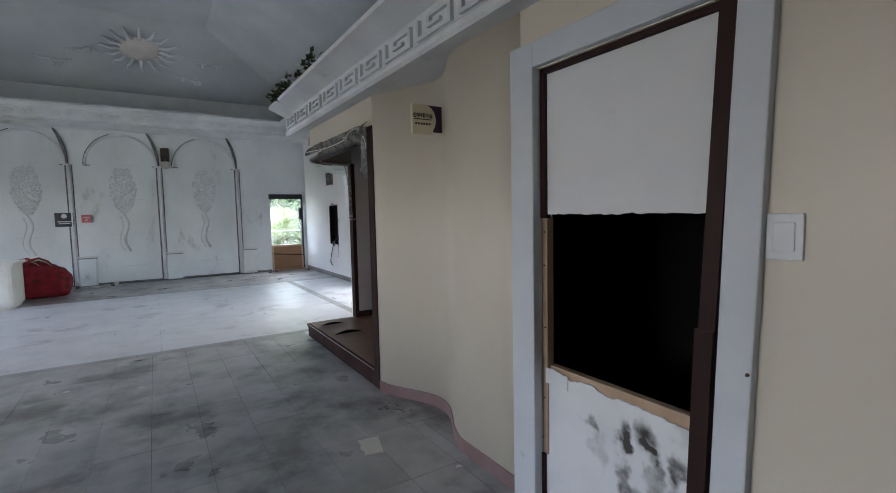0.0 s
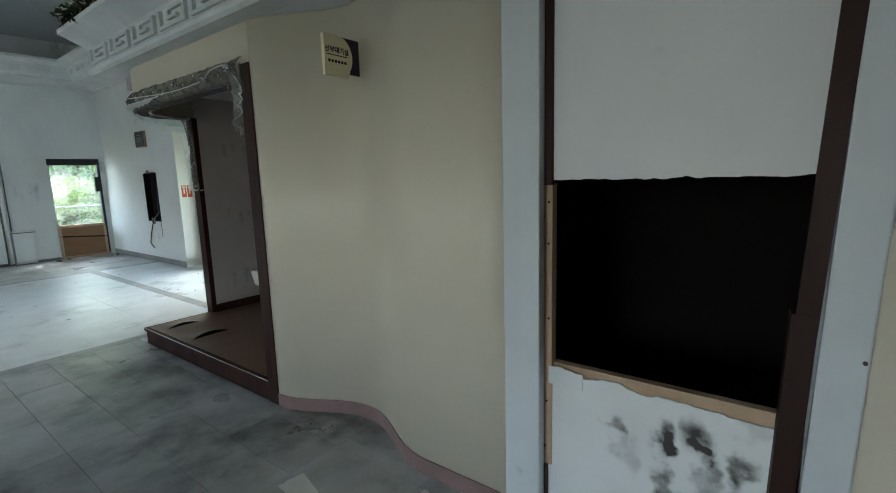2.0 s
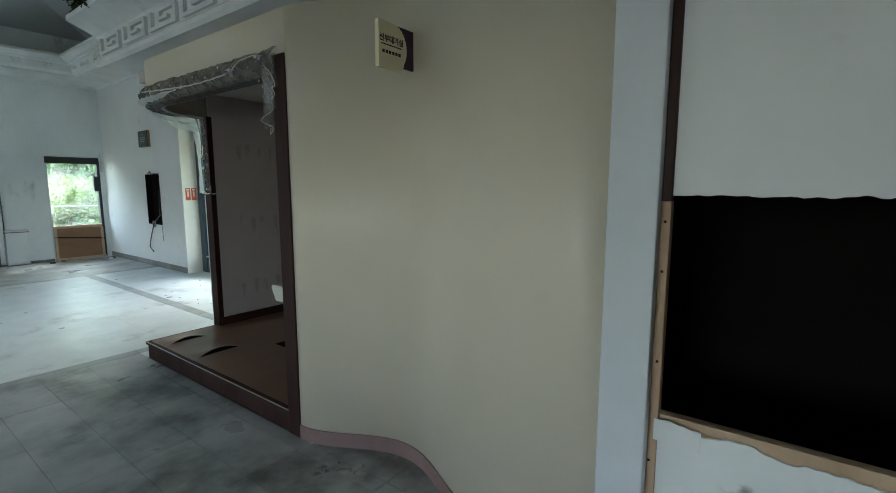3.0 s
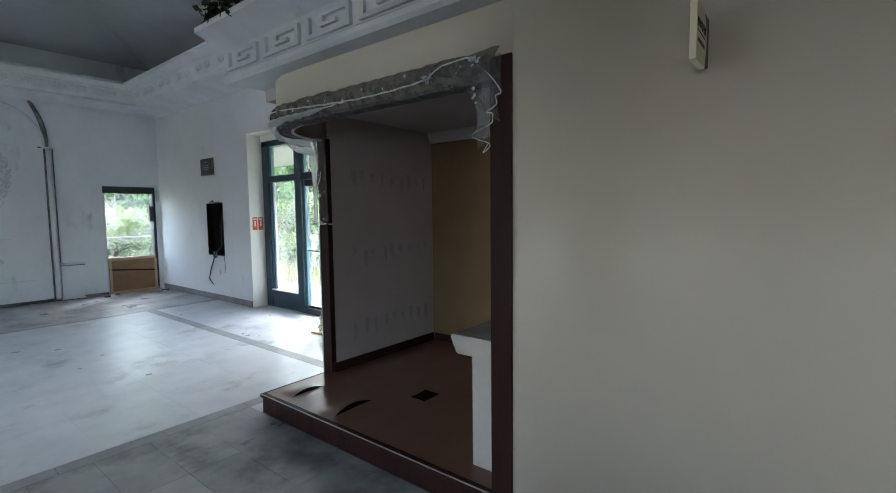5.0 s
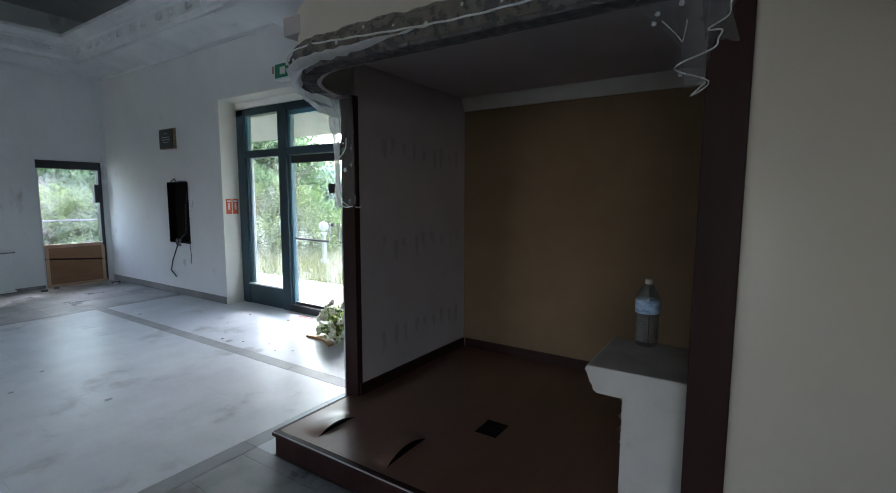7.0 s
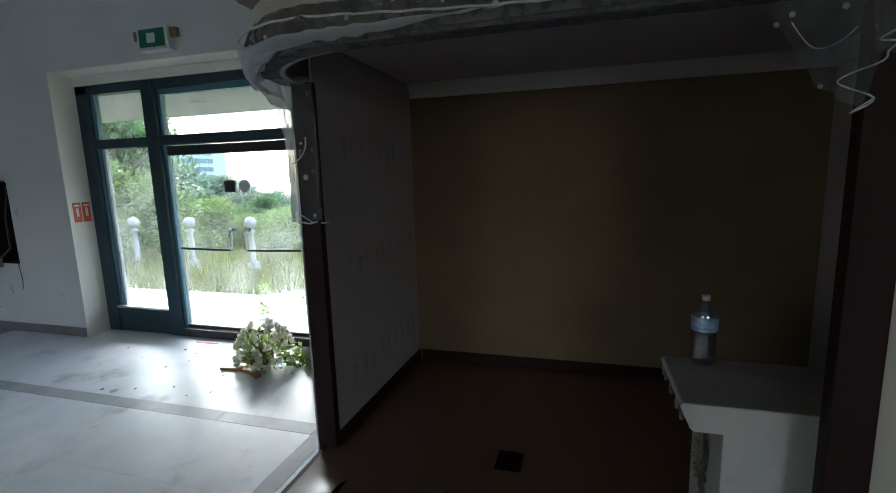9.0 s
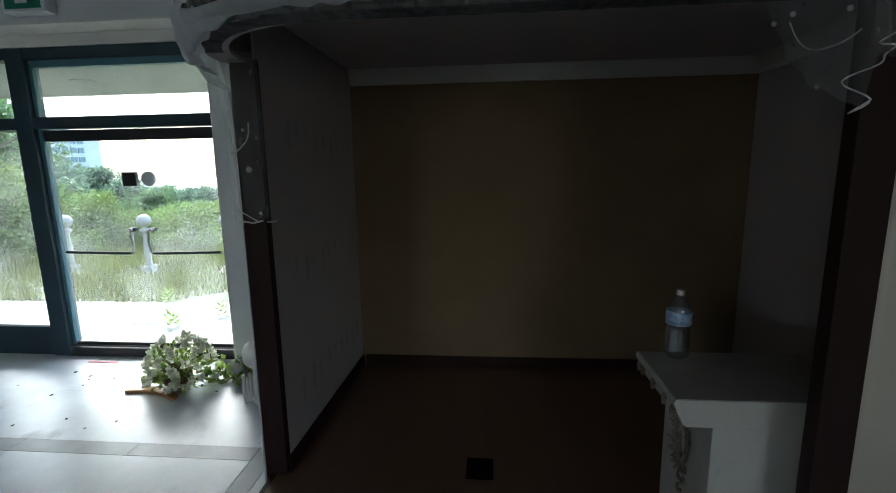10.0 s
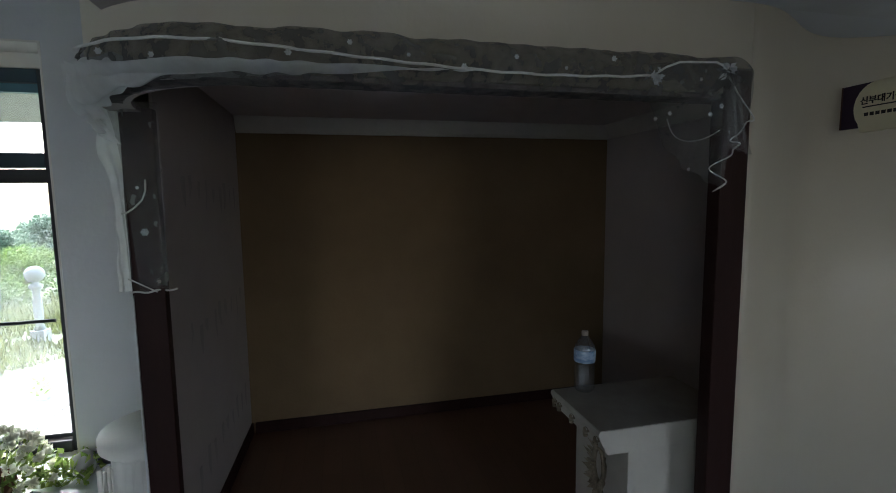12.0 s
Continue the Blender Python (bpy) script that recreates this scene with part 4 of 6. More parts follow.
solid("weeds", bm, MAT_GRASS, "tall yellow-green weeds over the field", "weeds", "stuff")
# small weeds in the terrace joints
for x, y in ((5.55, 7.55), (5.2, 7.9), (6.1, 8.6)):
    bm = bmesh.new()
    for k in range(26):
        a = k * 2.4
        p = Vector((x + 0.03 * math.cos(a), y + 0.03 * math.sin(a), -0.03 + 0.006 * k))
        leaf(bm, p, (math.cos(a), math.sin(a), 0.7), (0, 0, 1), 0.09, 0.04)
    solid("weed", bm, MAT_LEAF, "small green weed growing from a terrace joint", "weed", group="weeds in the terrace")

# distant tower block
tower = thing("apartment_tower", "pale blue high-rise far beyond the trees", "building", at=(143, 148, -12))
part("wall", box(-11, 11, -9, 9, 0, 26), MAT_TOWER, tower)
part("roof", box(-11.4, 11.4, -9.4, 9.4, 26, 26.6), MAT_TOWER, tower)
wm = mesh_of("window", box(-0.3, 0.05, -1.1, 1.1, -0.85, 0.85), MAT_TOWERGLASS)
wm2 = mesh_of("window", box(-1.1, 1.1, -0.3, 0.05, -0.85, 0.85), MAT_TOWERGLASS)
for fl in range(8):
    for c in range(6):
        ob = new("window", wm)
        ob.parent = tower
        ob.location = (-11.0, -7.2 + c * 2.9, 2.2 + fl * 3.0)
    for c in range(5):
        ob = new("window", wm2)
        ob.parent = tower
        ob.location = (-8.6 + c * 2.9, -9.0, 2.2 + fl * 3.0)


# ---- north wall: arches, pilasters, reliefs ----
def arch_moulding(cx):
    o = thing("arch_moulding", "plaster arch moulding, dark along its outer edge", "moulding", "wall arches", "structure", (cx, YN, 2.69))
    r = 0.68
    pts = [(-r * math.cos(a), -0.012, 1.02 * r * math.sin(a)) for a in (math.pi * k / 20 for k in range(21))]
    bead = part("bead", tube(pts, 0.024, 8), MAT_CORNICE, o, smooth=True)
    # dark outer lines: thick up the right side, thin on the left
    pts = [(r + 0.02 - 0.20 * (k / 14) ** 2.2, -0.02, 0.78 * k / 14) for k in range(15)]
    part("dark_edge", tube(pts, 0.03, 6, None, [0.016 + 0.020 * math.sin(math.pi * (0.15 + 0.75 * k / 14)) for k in range(15)]), MAT_DARK_GREY, bead, "dark outer moulding", True)
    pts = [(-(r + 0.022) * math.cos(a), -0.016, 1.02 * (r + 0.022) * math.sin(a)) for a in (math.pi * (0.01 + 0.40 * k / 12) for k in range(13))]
    part("dark_edge", tube(pts, 0.014, 6), MAT_DARK_GREY, bead, "dark outer edge", True)
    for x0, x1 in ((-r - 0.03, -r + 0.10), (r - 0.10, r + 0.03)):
        part("spring_line", box(x0, x1, -0.03, 0.0, -0.014, 0.004), MAT_DARK_GREY, bead)
    part("keystone", prism([(-0.09, -0.05), (0.09, -0.05), (0.07, 0.0), (-0.07, 0.0)], 0.66, 0.82), MAT_CORNICE, o)
    return o


def pilaster(cx):
    o = thing("pilaster", "plaster pilaster with beaded edges on a plinth", "pilaster", "wall pilasters", "structure", (cx, YN, 0))
    part("shaft", tube([(-0.135, -0.012, 0.03), (-0.135, -0.012, 1.4), (-0.135, -0.012, 2.68)], 0.042, 10), MAT_CORNICE, o, smooth=True)
    part("dark_line", tube([(-0.186, -0.010, 0.03), (-0.186, -0.010, 1.5), (-0.186, -0.010, 2.68)], 0.017, 8), MAT_DARK_GREY, o, smooth=True)
    part("dark_line", tube([(-0.078, -0.006, 0.66), (-0.078, -0.006, 1.5), (-0.078, -0.006, 2.68)], 0.0085, 6), MAT_DARK_GREY, o, smooth=True)
    part("capital", sweep([(0, 0), (0.04, 0), (0.04, 0.012), (0.055, 0.022), (0.055, 0.032), (0, 0.032)], 0, (-0.23, 0, 2.67), (-0.05, 0, 2.67), (0, -1, 0)), MAT_CORNICE, o)
    plinth = part("plinth", box(-0.085, 0.22, -0.07, 0.0, 0.04, 0.615, 0.008), MAT_WALL_BLUE, o)
    part("plinth_cap", box(-0.095, 0.255, -0.095, 0.0, 0.630, 0.665, 0.010), MAT_CORNICE, plinth)
    part("plinth_line", box(-0.095, 0.255, -0.090, 0.0, 0.615, 0.630), MAT_DARK_GREY, plinth)
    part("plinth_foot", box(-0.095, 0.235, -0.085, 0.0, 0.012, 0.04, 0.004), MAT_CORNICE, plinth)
    part("plinth_line", box(-0.095, 0.235, -0.088, 0.0, 0.0, 0.012), MAT_DARK_GREY, plinth)
    return o


am = arch_moulding(-0.015)
for cx in (1.665, -1.695, -3.375):
    copy_thing(am, pose(cx, YN, 2.69))
pm = pilaster(-0.84)
for cx in (0.83, 2.52, -2.51, -4.19):
    copy_thing(pm, pose(cx, YN, 0))

rng = random.Random(21)


def tree_relief(cx):
    o = thing("wall_relief", "faint grey plaster relief of a potted tree", "relief", "tree reliefs", at=(cx, YN, 0))
    bm = bmesh.new()
    for k in range(330):
        q = rng.random()
        z = 1.62 + 1.02 * q
        w = 0.26 * math.sin(math.pi * (0.12 + 0.83 * (1 - q))) ** 0.8
        x = rng.uniform(-w, w)
        m = pose(x, -0.003, z, 0, rng.uniform(-50, 50), 0) @ Matrix.Diagonal((rng.uniform(0.012, 0.026), 0.008, rng.uniform(0.016, 0.032), 1))
        bmesh.ops.create_icosphere(bm, subdivisions=1, radius=1.0, matrix=m)
    part("foliage", bm, MAT_RELIEF, o, smooth=True)
    pts = [(0.07 * math.sin(k * 0.62) + 0.012 * k - 0.04, -0.002, 1.64 - 0.09 * k) for k in range(11)]
    part("stem", tube(pts, 0.016, 6, None, [0.012 + 0.0015 * k for k in range(11)]), MAT_RELIEF, o, smooth=True)
    part("stem", tube([(x - 0.10, y, z) for x, y, z in pts[1:]], 0.010, 6), MAT_RELIEF, o, smooth=True)
    for z in (1.92, 1.12, 0.40, 2.69):
        part("panel_line", box(-0.42 + rng.uniform(0, 0.3), 0.2 + rng.uniform(0, 0.3), -0.004, 0.0, z, z + 0.012), MAT_RELIEF, o)
    return o


for cx in (-0.03, 1.62, -1.70, -3.39):
    tree_relief(cx)

# wall skirting debris
solid("baseboard_north", box(XW, FW[0], YN - 0.012, YN, 0.0, 0.05, 0.003), MAT_DARK_GREY, "dirty strip along the foot of the arched wall", "baseboard", "structure")
solid("baseboard_east", box(XE - 0.014, XE, DOOR[1] + 0.01, YN - 0.02, 0.0, 0.10, 0.004), MAT_BASEBOARD, "grey stone skirting below the plaque wall", "baseboard", "structure")
solid("baseboard_pier", box(XE - 0.014, XE, 5.66, DOOR[0], 0.0, 0.10, 0.004), MAT_BASEBOARD, "grey stone skirting beside the glass doors", "baseboard", "structure")

sc = thing("wall_sconce", "dark bronze wall lamp with a frosted shade", "wall lamp", at=(0.83, YN - 0.035, 2.63))
part("back_plate", box(-0.09, 0.09, -0.06, 0.0, 0.16, 0.50, 0.015), MAT_BRONZE, sc)
part("arm", tube([(0, -0.05, 0.22), (0, -0.12, 0.20), (0, -0.14, 0.15)], 0.018, 8), MAT_BRONZE, sc, smooth=True)
part("shade", lathe([(0.03, 0.0), (0.08, 0.03), (0.11, 0.09), (0.12, 0.16), (0.11, 0.165)], 18, (0, -0.14, 0)), MAT_FROST, sc, "frosted glass shade", True)

ns = thing("notice_board", "navy notice with pale lettering on the arched wall", "notice", at=(-1.11, YN, 1.34))
panel = part("panel", box(-0.16, 0.16, -0.05, -0.036, 0.0, 0.30, 0.004), MAT_NAVY, ns)
part("emblem", lathe([(0.0, 0.0), (0.05, 0.0), (0.05, 0.004), (0.0, 0.004)], 16), MAT_PAPER, panel).matrix_local = pose(0, -0.05, 0.23, 90, 0, 0)
for z, w in ((0.10, 0.12), (0.06, 0.10)):
    part("text_bar", box(-w, w, -0.053, -0.049, z, z + 0.018), MAT_PAPER, panel)
pn = thing("paper_notice", "small pink-red notice taped to the wall", "notice", at=(-0.73, YN, 1.42))
sheet_p = part("sheet", box(-0.085, 0.085, -0.052, -0.044, 0.0, 0.17), MAT_PINKSIGN, pn)
part("text_bar", box(-0.06, 0.06, -0.055, -0.051, 0.10, 0.125), MAT_PAPER, sheet_p)
part("text_bar", box(-0.02, 0.02, -0.055, -0.051, 0.03, 0.08), MAT_PAPER, sheet_p)

# red duffel bag and the white cabinet beside it
duffel = thing("duffel_bag", "stuffed dark red patterned duffel bag slumped on the floor", "bag", at=(-1.36, 11.62, 0))
bm = bmesh.new()
bmesh.ops.create_uvsphere(bm, u_segments=40, v_segments=24, radius=1.0)
for v in bm.verts:
    q = Vector([math.copysign(abs(c) ** 0.55, c) for c in v.co])
    q *= 1 + 0.10 * noise.noise(v.co * 1.9 + Vector((3.1, 0, 0))) + 0.05 * noise.noise(v.co * 5.0)
    slump = 1.0 - 0.16 * max(0.0, q.x) ** 2
    v.co = Vector((q.x * 0.43, q.y * 0.26, max(0.0, (q.z + 0.93) * 0.315 * slump)))
body = part("body", bm, MAT_RED, duffel, smooth=True)
bm = bmesh.new()
for k in range(9):
    bmesh.ops.create_icosphere(bm, subdivisions=2, radius=1.0, matrix=pose(-0.24 + 0.05 * k, -0.04 + 0.03 * math.sin(k * 2.1), 0.58 + 0.05 * math.sin(k * 0.5 + 0.4), 20 * math.sin(k), 15 * k, 0) @ Matrix.Diagonal((0.11, 0.10, 0.075 + 0.02 * math.sin(k * 1.7), 1)))
part("bunched_cloth", bm, MAT_RED, body, smooth=True)
for x, lean in ((-0.30, -0.10), (-0.12, -0.16)):
    part("strap", tube([(x - 0.10, lean, 0.58), (x - 0.02, lean - 0.04, 0.74), (x + 0.12, lean - 0.05, 0.77), (x + 0.24, lean - 0.03, 0.70), (x + 0.33, lean, 0.56)], 0.022, 6), MAT_RED, body, smooth=True)
    part("strap_trim", tube([(x + 0.0, lean - 0.065, 0.70), (x + 0.12, lean - 0.075, 0.74), (x + 0.25, lean - 0.055, 0.66), (x + 0.32, lean - 0.03, 0.57)], 0.008, 6), MAT_GILT, body, "tan strap trim", True)
cab = thing("white_cabinet", "low white painted cabinet with a rounded top edge", "cabinet", at=(-2.22, 10.55, 0))
part("body", box(-0.70, 0.70, -0.42, 0.42, 0.06, 0.74, 0.012), MAT_PLASTER, cab)
part("plinth", box(-0.66, 0.66, -0.38, 0.38, 0.0, 0.06), MAT_PLASTER, cab)
part("top", box(-0.74, 0.74, -0.46, 0.46, 0.74, 0.79, 0.015), MAT_PLASTER, cab)
part("door", box(-0.66, -0.01, -0.44, -0.42, 0.1, 0.70, 0.006), MAT_PLASTER, cab)
part("door", box(0.01, 0.66, -0.44, -0.42, 0.1, 0.70, 0.006), MAT_PLASTER, cab)

# ceiling rose and broken vines
rose = thing("ceiling_rose", "stained plaster ceiling rose ringed with broken acanthus leaves", "ceiling rose")
part("dish", lathe([(0.02, -0.14), (0.16, -0.13), (0.30, -0.09), (0.33, -0.04), (0.46, -0.02), (0.48, 0.02), (0.40, 0.05)], 28), MAT_FROST, rose, "tarnished cream dish", True)
for k in range(16):
    a = k * 0.3927
    d = Vector((math.cos(a), math.sin(a), 0))
    part("acanthus", tube([d * 0.42, d * 0.62 + Vector((0, 0, -0.07)), d * 0.82 + Vector((0, 0, -0.01)), d * 0.92 + Vector((0.05, 0.03, -0.05))], 0.05, 6, None, [0.045, 0.04, 0.025, 0.006]), MAT_RELIEF, rose, smooth=True)
rose.matrix_world = pose(0.49, 11.22, 4.89, -19, 0, 0) @ Matrix.Diagonal((0.8, 0.8, 0.8, 1))
for x, y, z in ((-0.75, 11.5, 4.77), (1.45, 11.4, 4.81), (1.1, 11.95, 4.62), (-1.3, 11.8, 4.67)):
    bm = bmesh.new()
    pts = [Vector((x, y, z))]
    for k in range(7):
        pts.append(pts[-1] + Vector((rng.uniform(0.04, 0.11), rng.uniform(-0.05, 0.03), rng.uniform(-0.035, 0.02))))
    tube(pts, 0.012, 5, bm)
    for p in pts[1:]:
        leaf(bm, p, (rng.uniform(-1, 1), rng.uniform(-1, 1), -0.6), (0, 0, 1), 0.12, 0.06)
    solid("plaster_vine", bm, MAT_RELIEF, "broken plaster vine curling from the ceiling", "vine ornament", group="ceiling vines")

# dusty artificial sprigs along the top of the low cornice
for y, n_ in ((5.42, 46), (5.28, 44), (5.10, 30), (4.72, 14), (4.6, 12), (4.12, 24), (3.98, 22)):
    o = thing("flower_sprig", "dusty artificial leaves and white blossoms on the cornice", "artificial flowers", "sprigs on the cornice", at=(1.80, y, BLOCK_Z + 0.335))
    bm = bmesh.new()
    for k in range(n_):
        p = Vector((rng.uniform(-0.09, 0.05), rng.uniform(-0.10, 0.10), rng.uniform(0.0, 0.12)))
        leaf(bm, p, rand_dir(rng, 0.1), rand_dir(rng, 0.5), rng.uniform(0.05, 0.085), 0.04)
    part("leaves", bm, MAT_DARKLEAF, o)
    bm = bmesh.new()
    for c in range(max(1, n_ // 12)):
        p = Vector((rng.uniform(-0.10, 0.02), rng.uniform(-0.09, 0.09), rng.uniform(0.03, 0.11)))
        for k in range(6):
            leaf(bm, p, (math.cos(k * 1.05), math.sin(k * 1.05), 0.35), (0, 0, 1), 0.04, 0.03)
    part("blossoms", bm, MAT_PETAL, o)

# ---- east wall: plaque, niche, stickers, exit sign ----
plaque = thing("wall_plaque", "small dark green plaque in a worn gold frame", "plaque", at=(XE, 10.63, 2.18))
part("frame", box(-0.03, 0.0, -0.215, 0.215, 0.0, 0.295, 0.006), MAT_GOLDWOOD, plaque)
plate = part("plate", box(-0.040, -0.03, -0.185, 0.203, 0.012, 0.285, 0.004), MAT_PLAQUE, plaque)
for z, w in ((0.215, 0.05), (0.165, 0.10), (0.130, 0.11), (0.095, 0.08)):
    part("text_bar", box(-0.042, -0.040, 0.01 - w, 0.01 + w, z, z + 0.009), MAT_SCUFF, plate)

niche = thing("wall_niche", "ragged dark recess with loose black cables hanging out", "recess", kind="structure")
# shade inside the shallow recess is painted near-black
part("back", box(XE + 0.105, XE + 0.119, NICHE[0] - 0.01, NICHE[1] + 0.01, NICHE[2] - 0.01, NICHE[3] + 0.01), MAT_VOID, niche)
for z0, z1, y0, y1 in ((NICHE[2], NICHE[3], NICHE[0], NICHE[0] + 0.006), (NICHE[2], NICHE[3], NICHE[1] - 0.006, NICHE[1]), (NICHE[2], NICHE[2] + 0.006, NICHE[0] + 0.006, NICHE[1] - 0.006), (NICHE[3] - 0.006, NICHE[3], NICHE[0] + 0.006, NICHE[1] - 0.006)):
    part("side", box(XE - 0.003, XE + 0.105, y0, y1, z0, z1), MAT_VOID, niche)
part("cable", tube([(XE + 0.08, 10.292, 1.7), (XE + 0.05, 10.362, 1.3), (XE + 0.03, 10.342, 0.95), (XE - 0.01, 10.462, 0.84)], 0.010, 6), MAT_BLACKSTEEL, niche, smooth=True)
part("cable", tube([(XE - 0.01, 10.482, 0.85), (XE - 0.03, 10.522, 0.72), (XE - 0.02, 10.692, 0.50), (XE - 0.03, 10.722, 0.36), (XE - 0.02, 10.602, 0.27)], 0.009, 6), MAT_BLACKSTEEL, niche, smooth=True)
part("cable", tube([(XE - 0.01, 10.192, 0.83), (XE - 0.012, 10.162, 0.6), (XE - 0.012, 10.182, 0.5)], 0.004, 6), MAT_BLACKSTEEL, niche, smooth=True)
bm = bmesh.new()
for k in range(14):
    m = pose(XE - 0.012, 10.502 + rng.uniform(-0.07, 0.07), 0.80 + rng.uniform(-0.05, 0.04), rng.uniform(0, 90), 0, 0) @ Matrix.Diagonal((0.012, 0.03, 0.018, 1))
    bmesh.ops.create_icosphere(bm, subdivisions=1, radius=1.0, matrix=m)
part("frayed_edge", bm, MAT_DARK_GREY, niche)
part("frayed_edge", tube([(XE - 0.004, NICHE[0] + 0.02, NICHE[3] + 0.005), (XE - 0.006, 10.342, NICHE[3] + 0.012), (XE - 0.004, 10.492, NICHE[3]), (XE - 0.01, 10.522, NICHE[3] + 0.05), (XE - 0.004, 10.642, NICHE[3] + 0.008)], 0.010, 5), MAT_DARK_GREY, niche)

for y, z in ((10.10, 1.36), (10.40, 0.50)):
    sw = thing("wall_socket", "small white socket plate on the scuffed wall", "socket", "socket plates", at=(XE, y, z))
    plate = part("plate", box(-0.012, 0.0, -0.035, 0.035, -0.055, 0.055, 0.004), MAT_WHITEPLASTIC, sw)
    part("insert", box(-0.015, -0.012, -0.018, 0.018, -0.03, 0.03, 0.002), MAT_CASING, plate)

for x, tilt in ((XE + 0.08, 2), (XE + 0.175, -3)):
    st = thing("fire_sticker", "orange-red warning sticker on the ivory reveal", "sticker", "pair of stickers", at=(x, DOOR[1] - 0.012, 1.245))
    sheet_p = part("sheet", box(-0.04, 0.04, -0.005, -0.001, 0.0, 0.205), MAT_ORANGE, st)
    part("figure", box(-0.012, 0.012, -0.0075, -0.005, 0.06, 0.15), MAT_PAPER, sheet_p)
    part("text_bar", box(-0.028, 0.028, -0.0075, -0.005, 0.165, 0.185), MAT_PAPER, sheet_p)

ex = thing("exit_sign", "green emergency exit sign box above the glass doors", "exit sign", at=(XE, 7.84, 2.80))
part("housing", box(-0.10, 0.0, -0.17, 0.17, 0.0, 0.20, 0.01), MAT_WHITEPLASTIC, ex)
panel = part("panel", box(-0.106, -0.10, -0.14, 0.14, 0.025, 0.175), MAT_GREENSIGN, ex)
part("arrow", box(-0.109, -0.106, -0.04, 0.05, 0.06, 0.14), MAT_PAPER, panel)
part("bracket", box(-0.07, -0.03, 0.17, 0.24, 0.10, 0.18, 0.006), MAT_GOLDWOOD, ex)
part("bracket", box(-0.07, -0.03, -0.24, -0.17, 0.10, 0.18, 0.006), MAT_GOLDWOOD, ex)

# ---- boarded door beside the curved wall ----
def leaning(bm, by):
    """Lets an upright piece lean along y, about a height of 1.1 m."""
    for v in bm.verts:
        v.co.y -= by * (v.co.z - 1.1)
    return bm


casing = thing("door_casing", "blue-grey painted casing with scuffs round the boarded door", "casing", kind="structure")
part("casing_board", box(2.025, 2.075, 1.445, 1.60, 0.0, 2.25, 0.006), MAT_CASING, casing)
part("casing_board", leaning(box(2.025, 2.075, 0.49, 0.597, 0.0, 2.25, 0.006), 0.03), MAT_CASING, casing)
part("casing_board", box(2.025, 2.075, 0.545, 1.445, 2.135, 2.25, 0.006), MAT_CASING, casing)
part("lining", box(2.06, 2.16, 1.455, 1.56, 0.0, 2.135), MAT_CASING, casing)
part("lining", box(2.06, 2.16, 0.50, 0.615, 0.0, 2.135), MAT_CASING, casing)


def ragged_panel(y0, y1, z0, z1, top, amp, x0, x1, seed, slope=0.0, cols_n=60):
    """A thin board whose top or bottom edge is torn."""
    bm = bmesh.new()
    fr, bk = [], []
    for i in range(cols_n + 1):
        y = y0 + (y1 - y0) * i / cols_n
        e = amp * noise.noise(Vector((y * 9, seed, 0))) + amp * 0.6 * noise.noise(Vector((y * 31, seed, 2))) + slope * (y - y0)
        za, zb = (z0, z1 + e) if top else (z0 + e, z1)
        fr.append((bm.verts.new((x0, y, za)), bm.verts.new((x0, y, zb))))
        bk.append((bm.verts.new((x1, y, za)), bm.verts.new((x1, y, zb))))
    for i in range(cols_n):
        bm.faces.new((fr[i][0], fr[i + 1][0], fr[i + 1][1], fr[i][1]))
        bm.faces.new((bk[i][0], bk[i][1], bk[i + 1][1], bk[i + 1][0]))
        bm.faces.new((fr[i][1], fr[i + 1][1], bk[i + 1][1], bk[i][1]))
        bm.faces.new((fr[i][0], bk[i][0], bk[i + 1][0], fr[i + 1][0]))
    for i in (0, cols_n):
        bm.faces.new((fr[i][0], fr[i][1], bk[i][1], bk[i][0]))
    return bm


